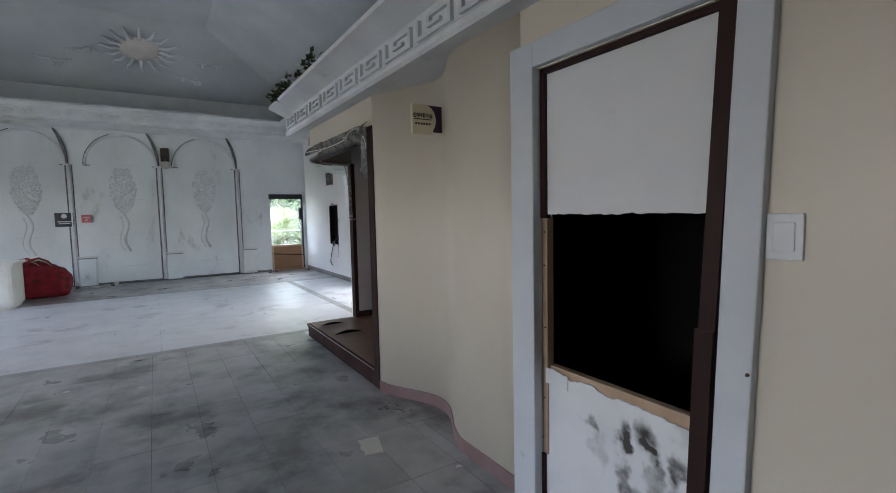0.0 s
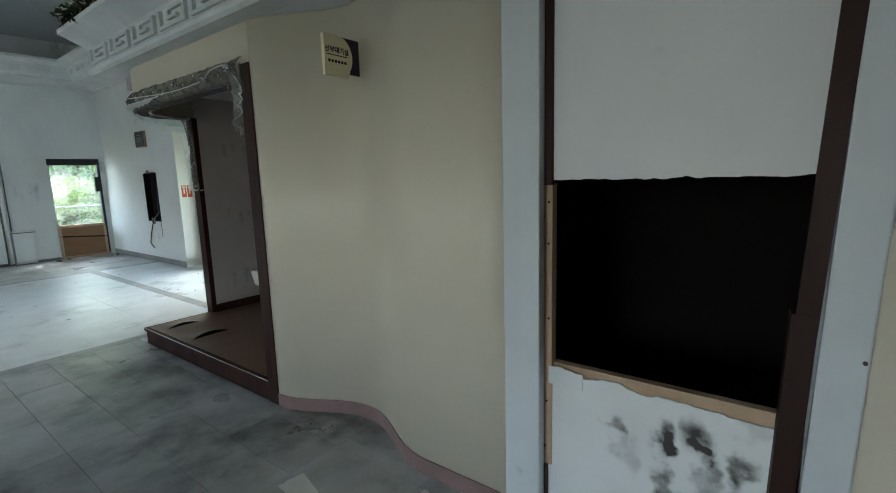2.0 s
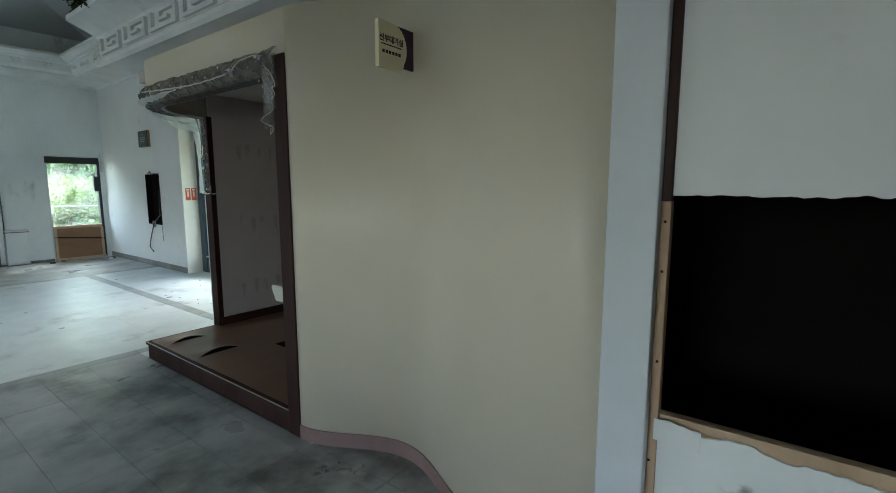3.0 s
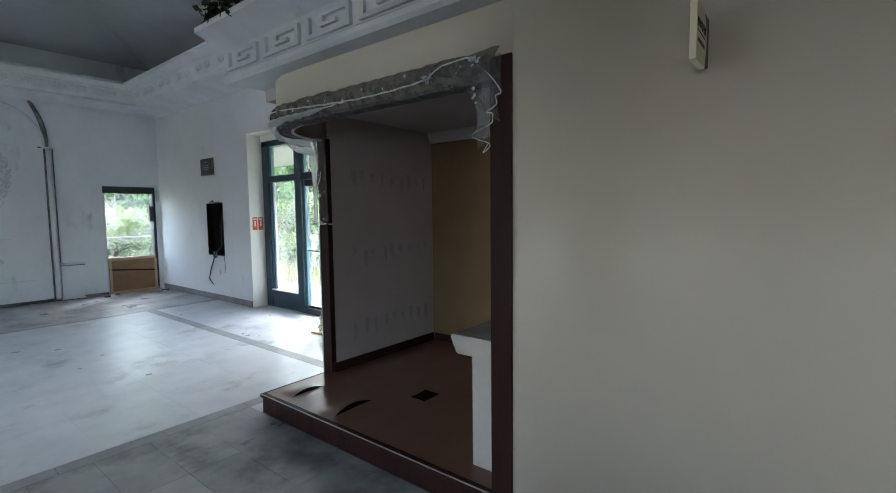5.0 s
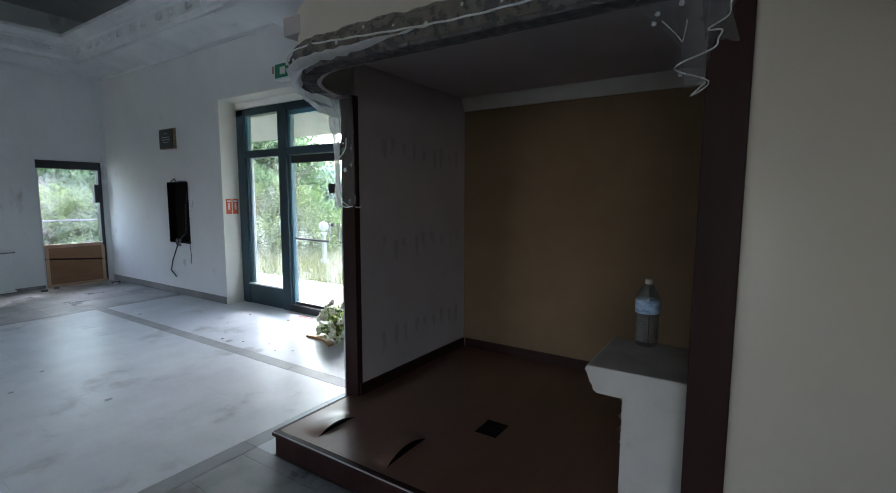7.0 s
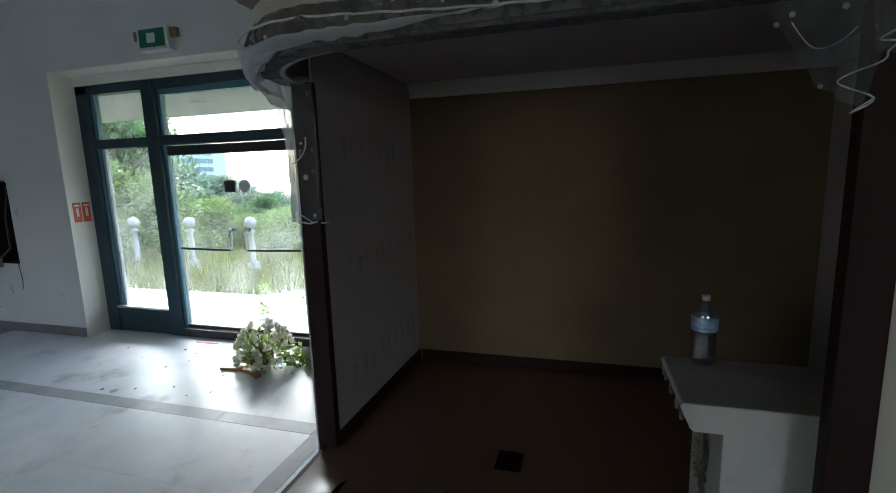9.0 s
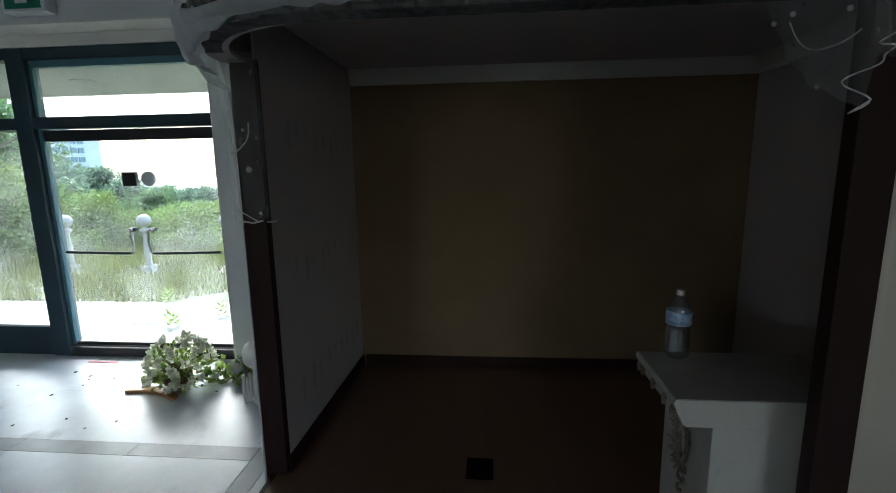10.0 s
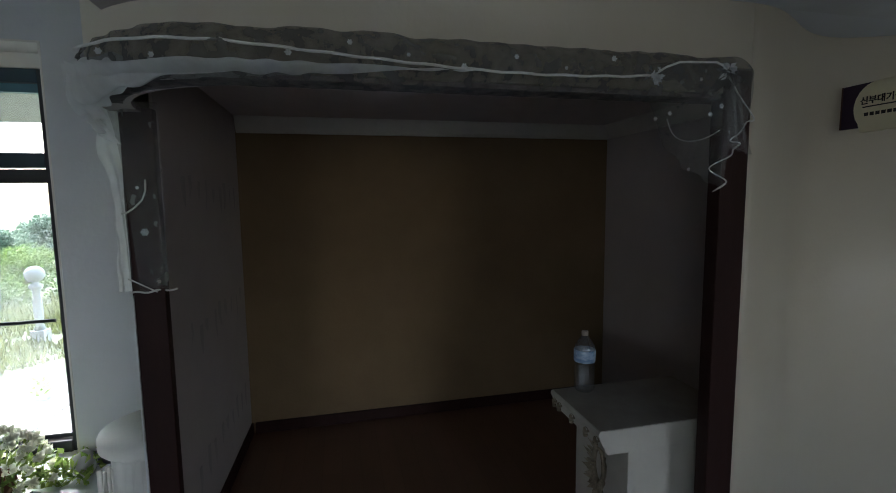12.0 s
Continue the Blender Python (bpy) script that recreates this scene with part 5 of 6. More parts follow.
def footprint_material():
    """White door skin with a cluster of black rubbed kick marks."""
    m, n, l, b = tree_of("kicked_door_skin")
    geo = n.new("ShaderNodeNewGeometry")
    col = None
    base = n.new("ShaderNodeTexNoise")
    base.inputs["Scale"].default_value, base.inputs["Detail"].default_value = 2.2, 7
    l.new(geo.outputs["Position"], base.inputs["Vector"])
    r0 = n.new("ShaderNodeValToRGB")
    r0.color_ramp.elements[0].color, r0.color_ramp.elements[1].color = (0.75, 0.76, 0.77, 1), (0.62, 0.63, 0.64, 1)
    r0.color_ramp.elements[0].position, r0.color_ramp.elements[1].position = 0.45, 0.75
    l.new(base.outputs["Fac"], r0.inputs[0])
    total = None
    marks = ((1.207, 0.557, 0.026, 0.032, 0.75), (1.19, 0.50, 0.02, 0.045, 0.4), (1.023, 0.553, 0.036, 0.062, 1.0), (1.01, 0.52, 0.024, 0.03, 0.8), (0.924, 0.585, 0.045, 0.072, 0.85), (0.90, 0.53, 0.03, 0.03, 0.9),
             (1.033, 0.403, 0.036, 0.046, 0.9), (0.895, 0.435, 0.036, 0.075, 0.75), (0.798, 0.485, 0.036, 0.072, 0.8), (1.01, 0.310, 0.040, 0.055, 1.0), (1.155, 0.45, 0.035, 0.06, 0.28), (0.767, 0.68, 0.05, 0.035, 0.25),
             (0.89, 0.30, 0.04, 0.06, 0.7))
    wob = n.new("ShaderNodeTexNoise")
    wob.inputs["Scale"].default_value, wob.inputs["Detail"].default_value, wob.inputs["Roughness"].default_value = 6, 9, 0.6
    l.new(geo.outputs["Position"], wob.inputs["Vector"])
    sep = n.new("ShaderNodeSeparateXYZ")
    warp = n.new("ShaderNodeTexNoise")
    warp.inputs["Scale"].default_value, warp.inputs["Detail"].default_value = 8.0, 4
    l.new(geo.outputs["Position"], warp.inputs["Vector"])
    off = n.new("ShaderNodeVectorMath")
    off.operation = "MULTIPLY_ADD"
    off.inputs[1].default_value, off.inputs[2].default_value = (0.0, 0.22, 0.24), (0.0, -0.11, -0.12)
    l.new(warp.outputs["Color"], off.inputs[0])
    moved = n.new("ShaderNodeVectorMath")
    l.new(geo.outputs["Position"], moved.inputs[0])
    l.new(off.outputs[0], moved.inputs[1])
    l.new(moved.outputs[0], sep.inputs[0])

    def op(kind, a, c):
        q = n.new("ShaderNodeMath")
        q.operation = kind
        for s_, v in ((0, a), (1, c)):
            if isinstance(v, (int, float)):
                q.inputs[s_].default_value = v
            else:
                l.new(v, q.inputs[s_])
        return q.outputs[0]
    for y, z, wy, wz, k in marks:
        dy = op("DIVIDE", op("SUBTRACT", sep.outputs["Y"], y - 0.035), wy)
        dz = op("DIVIDE", op("SUBTRACT", sep.outputs["Z"], z), wz)
        d2 = op("ADD", op("MULTIPLY", dy, dy), op("MULTIPLY", dz, dz))
        g = op("MULTIPLY", op("POWER", 2.718, op("MULTIPLY", op("MULTIPLY", d2, d2), -0.8)), 1.0 * k)
        total = g if total is None else op("ADD", total, g)
    msk = op("MULTIPLY", total, op("ADD", op("MULTIPLY", wob.outputs["Fac"], 3.6), -1.05))
    cl = n.new("ShaderNodeClamp")
    l.new(msk, cl.inputs[0])
    mx = n.new("ShaderNodeMix")
    mx.data_type = "RGBA"
    l.new(cl.outputs[0], mx.inputs["Factor"])
    l.new(r0.outputs[0], mx.inputs["A"])
    mx.inputs["B"].default_value = (0.045, 0.038, 0.035, 1)
    l.new(mx.outputs["Result"], b.inputs["Base Color"])
    b.inputs["Roughness"].default_value = 0.55
    return m


door3 = thing("door_3", "white panel door with its middle torn out and kick marks below", "door", kind="structure", at=(0.012, 0.012, 0.02))
part("upper_panel", ragged_panel(0.56, 1.405, 1.443, 2.085, False, 0.010, 2.080, 2.092, 4.0), MAT_BOARD, door3, "torn white upper skin")
part("lower_panel", ragged_panel(0.64, 1.425, -0.02, 0.665, True, 0.016, 2.086, 2.096, 9.0, 0.035), footprint_material(), door3, "white lower skin with black kick marks")
part("frame_strip", box(2.062, 2.10, 1.405, 1.45, 1.425, 2.13, 0.004), MAT_DARKWOOD, door3)
part("frame_strip", box(2.062, 2.10, 1.425, 1.452, 0.0, 0.27, 0.004), MAT_DARKWOOD, door3)
part("frame_strip", box(2.062, 2.10, 0.56, 1.45, 2.087, 2.115, 0.004), MAT_DARKWOOD, door3)
part("broken_strip", leaning(prism([(2.012, 0.592), (2.085, 0.592), (2.085, 0.645), (2.012, 0.645)], 0.95, 2.11), 0.045), MAT_DARKWOOD, door3)
part("broken_strip", leaning(prism([(2.005, 0.594), (2.09, 0.594), (2.09, 0.662), (2.008, 0.656)], -0.02, 1.06), 0.03), MAT_DARKWOOD, door3, "split lower strip standing proud")
part("batten", box(2.078, 2.12, 1.408, 1.454, 0.27, 1.43, 0.003), MAT_PINE, door3, "raw pine batten with nail holes")
part("batten", box(2.098, 2.135, 0.64, 1.42, 0.66, 0.715, 0.003), MAT_PINE, door3, "splintered pine cross batten")
part("torn_flap", ragged_panel(1.28, 1.42, 0.63, 0.70, True, 0.012, 2.076, 2.079, 2.0), MAT_BOARD, door3)
for z in (0.35, 0.55, 0.9, 1.2, 1.36):
    part("nail_hole", lathe([(0.0, 0.0), (0.005, 0.0), (0.004, 0.002), (0.0, 0.002)], 8), MAT_DARKWOOD, door3).matrix_local = pose(2.0775, 1.43 + 0.008 * math.sin(z * 40), z, 0, -90, 0)
# added box behind the door: darkness put into its colour, daylight kept out
store = thing("store_room", "added near-black box behind the torn door", "store", kind="structure")
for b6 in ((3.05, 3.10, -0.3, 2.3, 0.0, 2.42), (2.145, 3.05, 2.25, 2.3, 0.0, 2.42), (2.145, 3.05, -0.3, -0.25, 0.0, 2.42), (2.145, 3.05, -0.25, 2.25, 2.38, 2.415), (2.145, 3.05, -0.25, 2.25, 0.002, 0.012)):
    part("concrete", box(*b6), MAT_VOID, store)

sw = thing("light_switch", "white rocker light switch on the cream wall", "light switch", at=(2.06, 0.43, 1.325))
part("plate", box(-0.012, 0.0, -0.047, 0.047, 0.0, 0.135, 0.004), MAT_WHITEPLASTIC, sw)
part("rocker", box(-0.018, -0.012, -0.028, 0.028, 0.025, 0.11, 0.003), MAT_WHITEPLASTIC, sw)
for y, z in ((0.505, 0.97),):
    pin = solid("wall_screw", lathe([(0.0, 0.0), (0.006, 0.0), (0.005, 0.008), (0.0, 0.01)], 8), MAT_SIGNBROWN, "tiny rusty screw in the wall", "screw", group="wall screws")
    pin.matrix_world = pose(2.06 if y < 0.46 else 2.025, y, z, 0, -90, 0)

# projecting sign of the bridal waiting room
sign = thing("hanging_sign", "ivory and dark purple projecting room sign with black lettering", "sign", at=(2.04, 2.645, 2.02))
part("board", box(0.10, 0.235, -0.007, 0.007, 0.02, 0.20, 0.002), MAT_PURPLE, sign, "dark purple printed board")
part("edge_board", box(0.235, 0.272, -0.009, 0.009, 0.02, 0.20, 0.002), MAT_SIGNBROWN, sign, "reddish brown edge")
outline = [(0.0, 0.0), (0.155, 0.0)] + [(0.10 + 0.085 * math.cos(a), 0.10 + 0.10 * math.sin(a)) for a in (radians(-40 + 13 * k) for k in range(11))] + [(0.0, 0.20)]
bm = prism(outline, -0.011, 0.011)
bmesh.ops.transform(bm, matrix=Matrix(((1, 0, 0, 0), (0, 0, 1, 0), (0, 1, 0, 0), (0, 0, 0, 1))), verts=bm.verts)
part("ivory_plate", bm, MAT_IVORY, sign, "ivory plate with a rounded side")
part("wall_bracket", box(0.272, 0.31, -0.02, 0.02, 0.03, 0.19, 0.004), MAT_CASING, sign)


def lettering(text, size, parent, m, mat, thick=0.0008):
    cu = bpy.data.curves.new("lettering", "FONT")
    cu.body, cu.size, cu.extrude, cu.align_x, cu.offset = text, size, thick, "CENTER", 0.0008
    tmp = bpy.data.objects.new("lettering", cu)
    scene.collection.objects.link(tmp)
    bpy.context.view_layer.update()
    me = bpy.data.meshes.new_from_object(tmp.evaluated_get(bpy.context.evaluated_depsgraph_get()))
    bpy.data.objects.remove(tmp)
    me.materials.clear()
    me.materials.append(mat)
    ob = new("lettering", me)
    ob.parent = parent
    ob.matrix_local = m
    return ob


lettering("\uc2e0\ubd80\ub300\uae30\uc2e4", 0.034, sign, pose(0.082, -0.012, 0.115, 90, 0, 0), MAT_INK)
lettering("\uc2e0\ubd80\ub300\uae30\uc2e4", 0.034, sign, pose(0.082, 0.012, 0.115, 90, 0, 180), MAT_INK)
for s in (-1, 1):
    part("line", box(0.015, 0.15, 0.0112 * s - 0.0006, 0.0112 * s + 0.0006, 0.099, 0.104), MAT_INK, sign)
    for k in range(6):
        part("text_bar", box(0.022 + k * 0.021, 0.037 + k * 0.021, 0.0112 * s - 0.0006, 0.0112 * s + 0.0006, 0.064, 0.078), MAT_INK, sign)

# ---- tulle over the alcove opening ----
def path_at(path, u):
    """A point and outward normal at the part u of a plan line's length."""
    seg = [math.dist(path[i], path[i + 1]) for i in range(len(path) - 1)]
    want = u * sum(seg)
    for i, s_ in enumerate(seg):
        if want <= s_ or i == len(seg) - 1:
            q = min(1.0, want / s_)
            a, b = path[i], path[i + 1]
            d = Vector((b[0] - a[0], b[1] - a[1])).normalized()
            return Vector((a[0] + (b[0] - a[0]) * q, a[1] + (b[1] - a[1]) * q)), Vector((-d.y, d.x))
        want -= s_


front = arc[:3 + R_N]
tulle = thing("tulle_drape", "dusty white tulle drape with a beaded cord over the opening", "drape")


def ease(a, b, q):
    q = min(1.0, max(0.0, (q - a) / (b - a)))
    return q * q * (3 - 2 * q)


def band(u, v):
    p, nrm = path_at(front, 0.02 + 0.90 * u)
    slim = 1 - 0.6 * ease(0.72, 0.95, u)
    sag = 0.010 * noise.noise(Vector((u * 6, 1, 1))) + 0.004 * math.sin(u * 40 + 3 * math.sin(u * 11))
    if v < 0.75:
        q = v / 0.75
        out = 0.012 + 0.045 * slim * math.sin(math.pi * q) + 0.010 * noise.noise(Vector((u * 26, q * 3, 5))) + 0.004 * math.sin(u * 150 + 4 * q)
        z = 2.236 - 0.134 * q + sag * (1 - q)
    else:
        q = (v - 0.75) / 0.25
        out, z = 0.012 - 0.105 * q, 2.102 - 0.006 * math.sin(math.pi * q) + 0.003 * math.sin(u * 90)
        z = min(z, 2.101)
    d = p + nrm * out
    return Vector((d.x, d.y, z))


part("netting_band", sheet(0, 0, 260, 20, band), MAT_TULLE_DARK, tulle, "dark grey netting band", True)


def along(table, q):
    """A value read off a short table of (place, value)."""
    for (a, va), (b, vb) in zip(table, table[1:]):
        if q <= b:
            return va + (vb - va) * max(0.0, (q - a) / (b - a))
    return table[-1][1]


def hem(u, v):
    p, nrm = path_at(front, 0.40 + 0.60 * u)
    bunch = ease(0.55, 0.9, u)
    fold = (0.003 + 0.011 * bunch) * math.sin(u * 75 + 3 * math.sin(u * 17) + 2 * v)
    w = 0.003 + 0.030 * ease(0.0, 0.5, u) + 0.105 * bunch
    q = p + nrm * (0.066 - 0.020 * bunch - 0.075 * v * v * ease(0.0, 0.5, u) + fold)
    return Vector((q.x, q.y, 2.134 + 0.060 * bunch - w * v * (1 + 0.5 * bunch) + fold * 0.5))


part("gathered_hem", sheet(0, 0, 220, 10, hem), MAT_TULLE_THICK, tulle, "bunched white tulle hem", True)


def tail(u, v):
    z = 2.13 - 0.71 * v
    a = -0.5 + 2.1 * u
    r = 0.085 + 0.008 * math.sin(u * 21 + v * 4) + 0.035 * math.exp(-v * 5) - 0.01 * v
    x = 2.735 - (r + 0.012) * math.cos(a) * 0.95 - 0.015 * math.exp(-v * 6)
    y = 5.50 + (r + 0.022) * math.sin(a)
    return Vector((x, y, z + 0.012 * math.sin(u * 9) * v))


def tail_edge(u, v):
    w = along(((0.0, 0.085), (0.10, 0.090), (0.14, 0.082), (0.30, 0.080), (0.42, 0.042), (0.7, 0.040), (1.0, 0.048)), v) + 0.004 * math.sin(v * 31)
    return Vector((2.658 - 0.022 * u + 0.006 * math.sin(u * 9 + v * 7), 5.584 + 0.78 * w * u, 2.15 - 0.725 * v))


def corner_wrap(u, v):
    """The gathered roll of cloth round the rounded end of the fascia."""
    p, nrm = path_at(front, 0.62 + 0.375 * u)
    full = ease(0.0, 0.75, u)
    a = math.pi * (0.15 + 1.0 * v)
    r = (0.004 + 0.056 * full) * (1 + 0.10 * math.sin(u * 48 + 4 * v) + 0.10 * noise.noise(Vector((u * 14, v * 3, 2))))
    d = p + nrm * (0.016 + 0.62 * r * math.sin(a))
    return Vector((d.x, d.y, 2.122 + 0.008 * u + 1.25 * r * math.cos(a) + 0.006 * math.sin(u * 31)))


part("gathered_roll", sheet(0, 0, 120, 12, corner_wrap), MAT_TULLE_THICK, tulle, "thick gathered white tulle at the corner", True)
part("hanging_tail", sheet(0, 0, 36, 40, tail), MAT_TULLE, tulle, "sheer tail wrapped on the jamb", True)
part("tail_hem", sheet(0, 0, 14, 60, tail_edge), MAT_TULLE_THICK, tulle, "folded white edge of the tail", True)


def inward(p):
    """Lets the net fall back into the alcove, the more so the lower and the farther from the jamb."""
    k = 0.75 * max(0.0, p.y - 3.52) * min(1.0, max(0.0, (2.19 - p.z) / 0.2))
    return p + k * Vector((1.36, -1.05, 0.0))


def swag(u, v):
    low = along(((0.0, 2.13), (0.09, 2.0), (0.36, 1.86), (0.73, 1.78), (0.80, 1.83), (0.86, 1.95), (1.0, 2.03)), u)
    x = 2.03 - 0.04 * v * (1 - v) + 0.014 * math.sin(u * 30 + 2 * v) * (0.3 + 0.7 * v)
    return inward(Vector((x, 3.795 - 0.405 * u, 2.195 - (2.195 - low) * v + 0.012 * math.sin(u * 3.1))))


part("corner_swag", sheet(0, 0, 60, 16, swag), MAT_TULLE, tulle, "sheer corner swag", True)


def fold_strip(u, v):
    return Vector((2.012 + 0.012 * math.sin(u * 14 + v * 2), 3.505 - 0.03 * v - 0.085 * u * (0.5 + 0.5 * v), 2.185 - 0.26 * v - 0.02 * u))


part("gathered_strip", sheet(0, 0, 26, 24, fold_strip), MAT_TULLE, tulle, "gathered tulle strip along the jamb", True)
zig = ((3.512, 2.17), (3.44, 2.10), (3.386, 2.027), (3.415, 2.015), (3.421, 1.983), (3.470, 1.952), (3.434, 1.943), (3.444, 1.925), (3.455, 1.901), (3.551, 1.857), (3.461, 1.813), (3.506, 1.779), (3.468, 1.81))


def soft(points, k=5):
    """A smooth line through the points."""
    p = [Vector(q) for q in points]
    p = [p[0] * 2 - p[1], *p, p[-1] * 2 - p[-2]]
    out = []
    for a, b, c, d in zip(p, p[1:], p[2:], p[3:]):
        for t in (q / k for q in range(k)):
            out.append(0.5 * (2 * b + (c - a) * t + (2 * a - 5 * b + 4 * c - d) * t * t + (3 * b - a - 3 * c + d) * t ** 3))
    return out + [p[-2]]


part("beaded_edge", tube(soft([(2.004 + 0.036 * (2.17 - z) / 0.39 + 0.010 * math.sin(i * 1.9), y, z) for i, (y, z) in enumerate(zig)]), 0.0024, 6), MAT_CORD, tulle, "zigzag beaded edge", True)
loop = ((3.735, 2.045), (3.715, 2.005), (3.685, 1.977), (3.645, 1.963), (3.60, 1.962), (3.56, 1.971), (3.53, 1.985))
part("beaded_edge", tube(soft([inward(Vector((2.006, y, z))) for y, z in loop]), 0.0019, 6), MAT_CORD, tulle, "beaded loop", True)


def on_front(u, out, z):
    p, nrm = path_at(front, u)
    q = p + nrm * out
    return Vector((q.x, q.y, z))


part("beaded_cord", tube([on_front(0.168 + 0.66 * k / 60, 0.058, 2.133 + 0.018 * math.exp(-k / 6) + 0.062 * ease(12, 60, k) + 0.0015 * math.sin(k * 1.3)) for k in range(61)], 0.0042, 6), MAT_CORD, tulle, "white twisted cord", True)
part("beaded_cord", tube([Vector((2.0, y, z)) for y, z in ((3.795, 2.151), (3.75, 2.178), (3.70, 2.196), (3.62, 2.200), (3.56, 2.203), (3.512, 2.186))], 0.0036, 6), MAT_CORD, tulle, "white twisted cord", True)
part("tail_cord", tube([(2.64 + 0.004 * k, 5.585 - 0.0115 * k, 1.418 + 0.004 * math.sin(k)) for k in range(14)], 0.0040, 6), MAT_CORD, tulle, "", True)
part("tail_cord", tube([(2.632, y, z) for y, z in ((5.588, 1.723), (5.568, 1.728), (5.54, 1.748), (5.515, 1.775), (5.502, 1.808), (5.500, 1.85))], 0.0034, 6), MAT_CORD, tulle, "", True)
part("tail_cord", tube([(2.636, 5.585 - 0.012 * k, 1.475 - 0.007 * k) for k in range(9)], 0.0030, 6), MAT_CORD, tulle, "", True)


def fabric_flower(c, r, mat):
    bm = bmesh.new()
    for j in range(6):
        leaf(bm, c, (-0.4, math.cos(j * 1.05), math.sin(j * 1.05)), (-1, 0, 0), r, r * 0.9)
    part("fabric_flower", bm, mat, tulle)


for y, z, r in ((5.515, 1.652, 0.018), (5.48, 1.46, 0.010), (5.53, 1.82, 0.008)):
    fabric_flower(Vector((2.636, y, z)), r, MAT_TULLE_THICK)
for y, z in ((3.79, 2.05), (3.73, 2.06), (3.533, 2.064), (3.572, 2.042), (3.643, 1.861), (3.604, 2.174), (3.69, 2.144), (3.795, 2.114)):
    fabric_flower(inward(Vector((2.0, y, z))), 0.008 + 0.004 * ((y * 50) % 1), MAT_TULLE_THICK)
for k in range(12):
    fabric_flower(on_front(0.10 + 0.062 * k, 0.060, 2.145 + 0.06 * ((k * 7) % 5) / 5), 0.007 + 0.002 * (k % 3), MAT_TULLE_THICK)
for cy, cz in ((3.795, 2.148), (3.515, 2.178)):
    bm = bmesh.new()
    for j in range(34):
        leaf(bm, Vector((2.0, cy, cz)) + rand_dir(rng) * 0.014, rand_dir(rng), rand_dir(rng), 0.026, 0.014)
    part("rosette", bm, MAT_RELIEF, tulle, "dusty fabric rosette")

# ---- mantel and bottle in the alcove ----
mantel = thing("mantel_stand", "chalky white mantel stand with a moulded shelf and carved front", "mantel", at=(2.213, 3.165, 0.132))


def yz_prism(pts, x0, x1):
    bm = prism([(y, z) for y, z in pts], x0, x1)
    bmesh.ops.transform(bm, matrix=Matrix(((0, 0, 1, 0), (1, 0, 0, 0), (0, 1, 0, 0), (0, 0, 0, 1))), verts=bm.verts)
    return bm


shelf = part("shelf", yz_prism([(0.0, 0.712), (0.662, 0.712), (0.668, 0.698), (0.660, 0.682), (0.652, 0.660), (0.640, 0.640), (0.636, 0.624), (0.622, 0.612), (0.0, 0.612)], 0.0, 0.425), MAT_MANTEL, mantel)
part("dusty_top", box(0.004, 0.421, 0.0, 0.656, 0.7122, 0.7145), MAT_DUST, shelf, "brown dust on the shelf")
leg = part("leg", box(0.004, 0.421, 0.0, 0.530, 0.015, 0.6119, 0.004), MAT_MANTEL, mantel)
def scroll(bm, x, y, z, r, turn, flip):
    """A curling plaster tendril with a bud at its end."""
    pts = [(x + flip * r * (1 - q / 9) * math.cos(turn + q * 0.62), y, z + r * (1 - q / 9) * math.sin(turn + q * 0.62)) for q in range(8)]
    tube(pts, 0.006, 5, bm, [0.007, 0.008, 0.008, 0.007, 0.006, 0.005, 0.005, 0.007])
    leaf(bm, Vector(pts[0]), (flip * 0.8, 0.5, math.sin(turn)), (0, 1, 0), r * 0.9, r * 0.5)


wreath = bmesh.new()
tube([(0.205 + 0.042 * math.cos(k * 0.3142), 0.536, 0.44 + 0.085 * math.sin(k * 0.3142)) for k in range(21)], 0.013, 7, wreath)
for k in range(40):
    a = k * 0.3142 + 0.1 * (k // 20)
    leaf(wreath, Vector((0.205 + 0.046 * math.cos(a), 0.538, 0.44 + 0.09 * math.sin(a))), (math.cos(a + 0.7), 0.5, math.sin(a + 0.7)), (0, 1, 0), 0.040 + 0.012 * (k % 3), 0.030)
part("carved_wreath", wreath, MAT_GILT, leg, "tarnished oval wreath relief", True)
for f, z in ((-1, 0.565), (1, 0.565), (-1, 0.325), (1, 0.325), (-1, 0.275), (1, 0.275), (1, 0.22)):
    bm = bmesh.new()
    scroll(bm, 0.205 + f * 0.018, 0.536, z, 0.024, 1.2 + z * 9, f)
    part("carved_scroll", bm, MAT_GILT, leg, smooth=True)
for x0 in (0.02, 0.10, 0.22, 0.34, 0.39):
    bm = bmesh.new()
    for k in range(3):
        scroll(bm, x0 + 0.014 * k, 0.655, 0.672 - 0.012 * k, 0.015, 0.7 + 1.3 * k, 1 - 2 * (k % 2))
    part("shelf_ornament", bm, MAT_GILT, shelf, smooth=True)

bottle = thing("water_bottle", "clear two-litre plastic water bottle with a blue label", "bottle", at=(2.592, 3.682, 0.8465))
prof = [(0.0, 0.004), (0.036, 0.0), (0.048, 0.012)]
for k in range(6):
    prof += [(0.051, 0.025 + k * 0.02), (0.046, 0.033 + k * 0.02)]
prof += [(0.051, 0.15), (0.051, 0.215), (0.047, 0.235), (0.032, 0.262), (0.018, 0.28), (0.015, 0.288)]
pet = part("body", lathe(prof, 24), MAT_PET, bottle, smooth=True)
part("label_band", lathe([(0.0518, 0.155), (0.0525, 0.16), (0.0525, 0.21), (0.0518, 0.215)], 24), MAT_BLUELABEL, pet, "blue and white printed label")
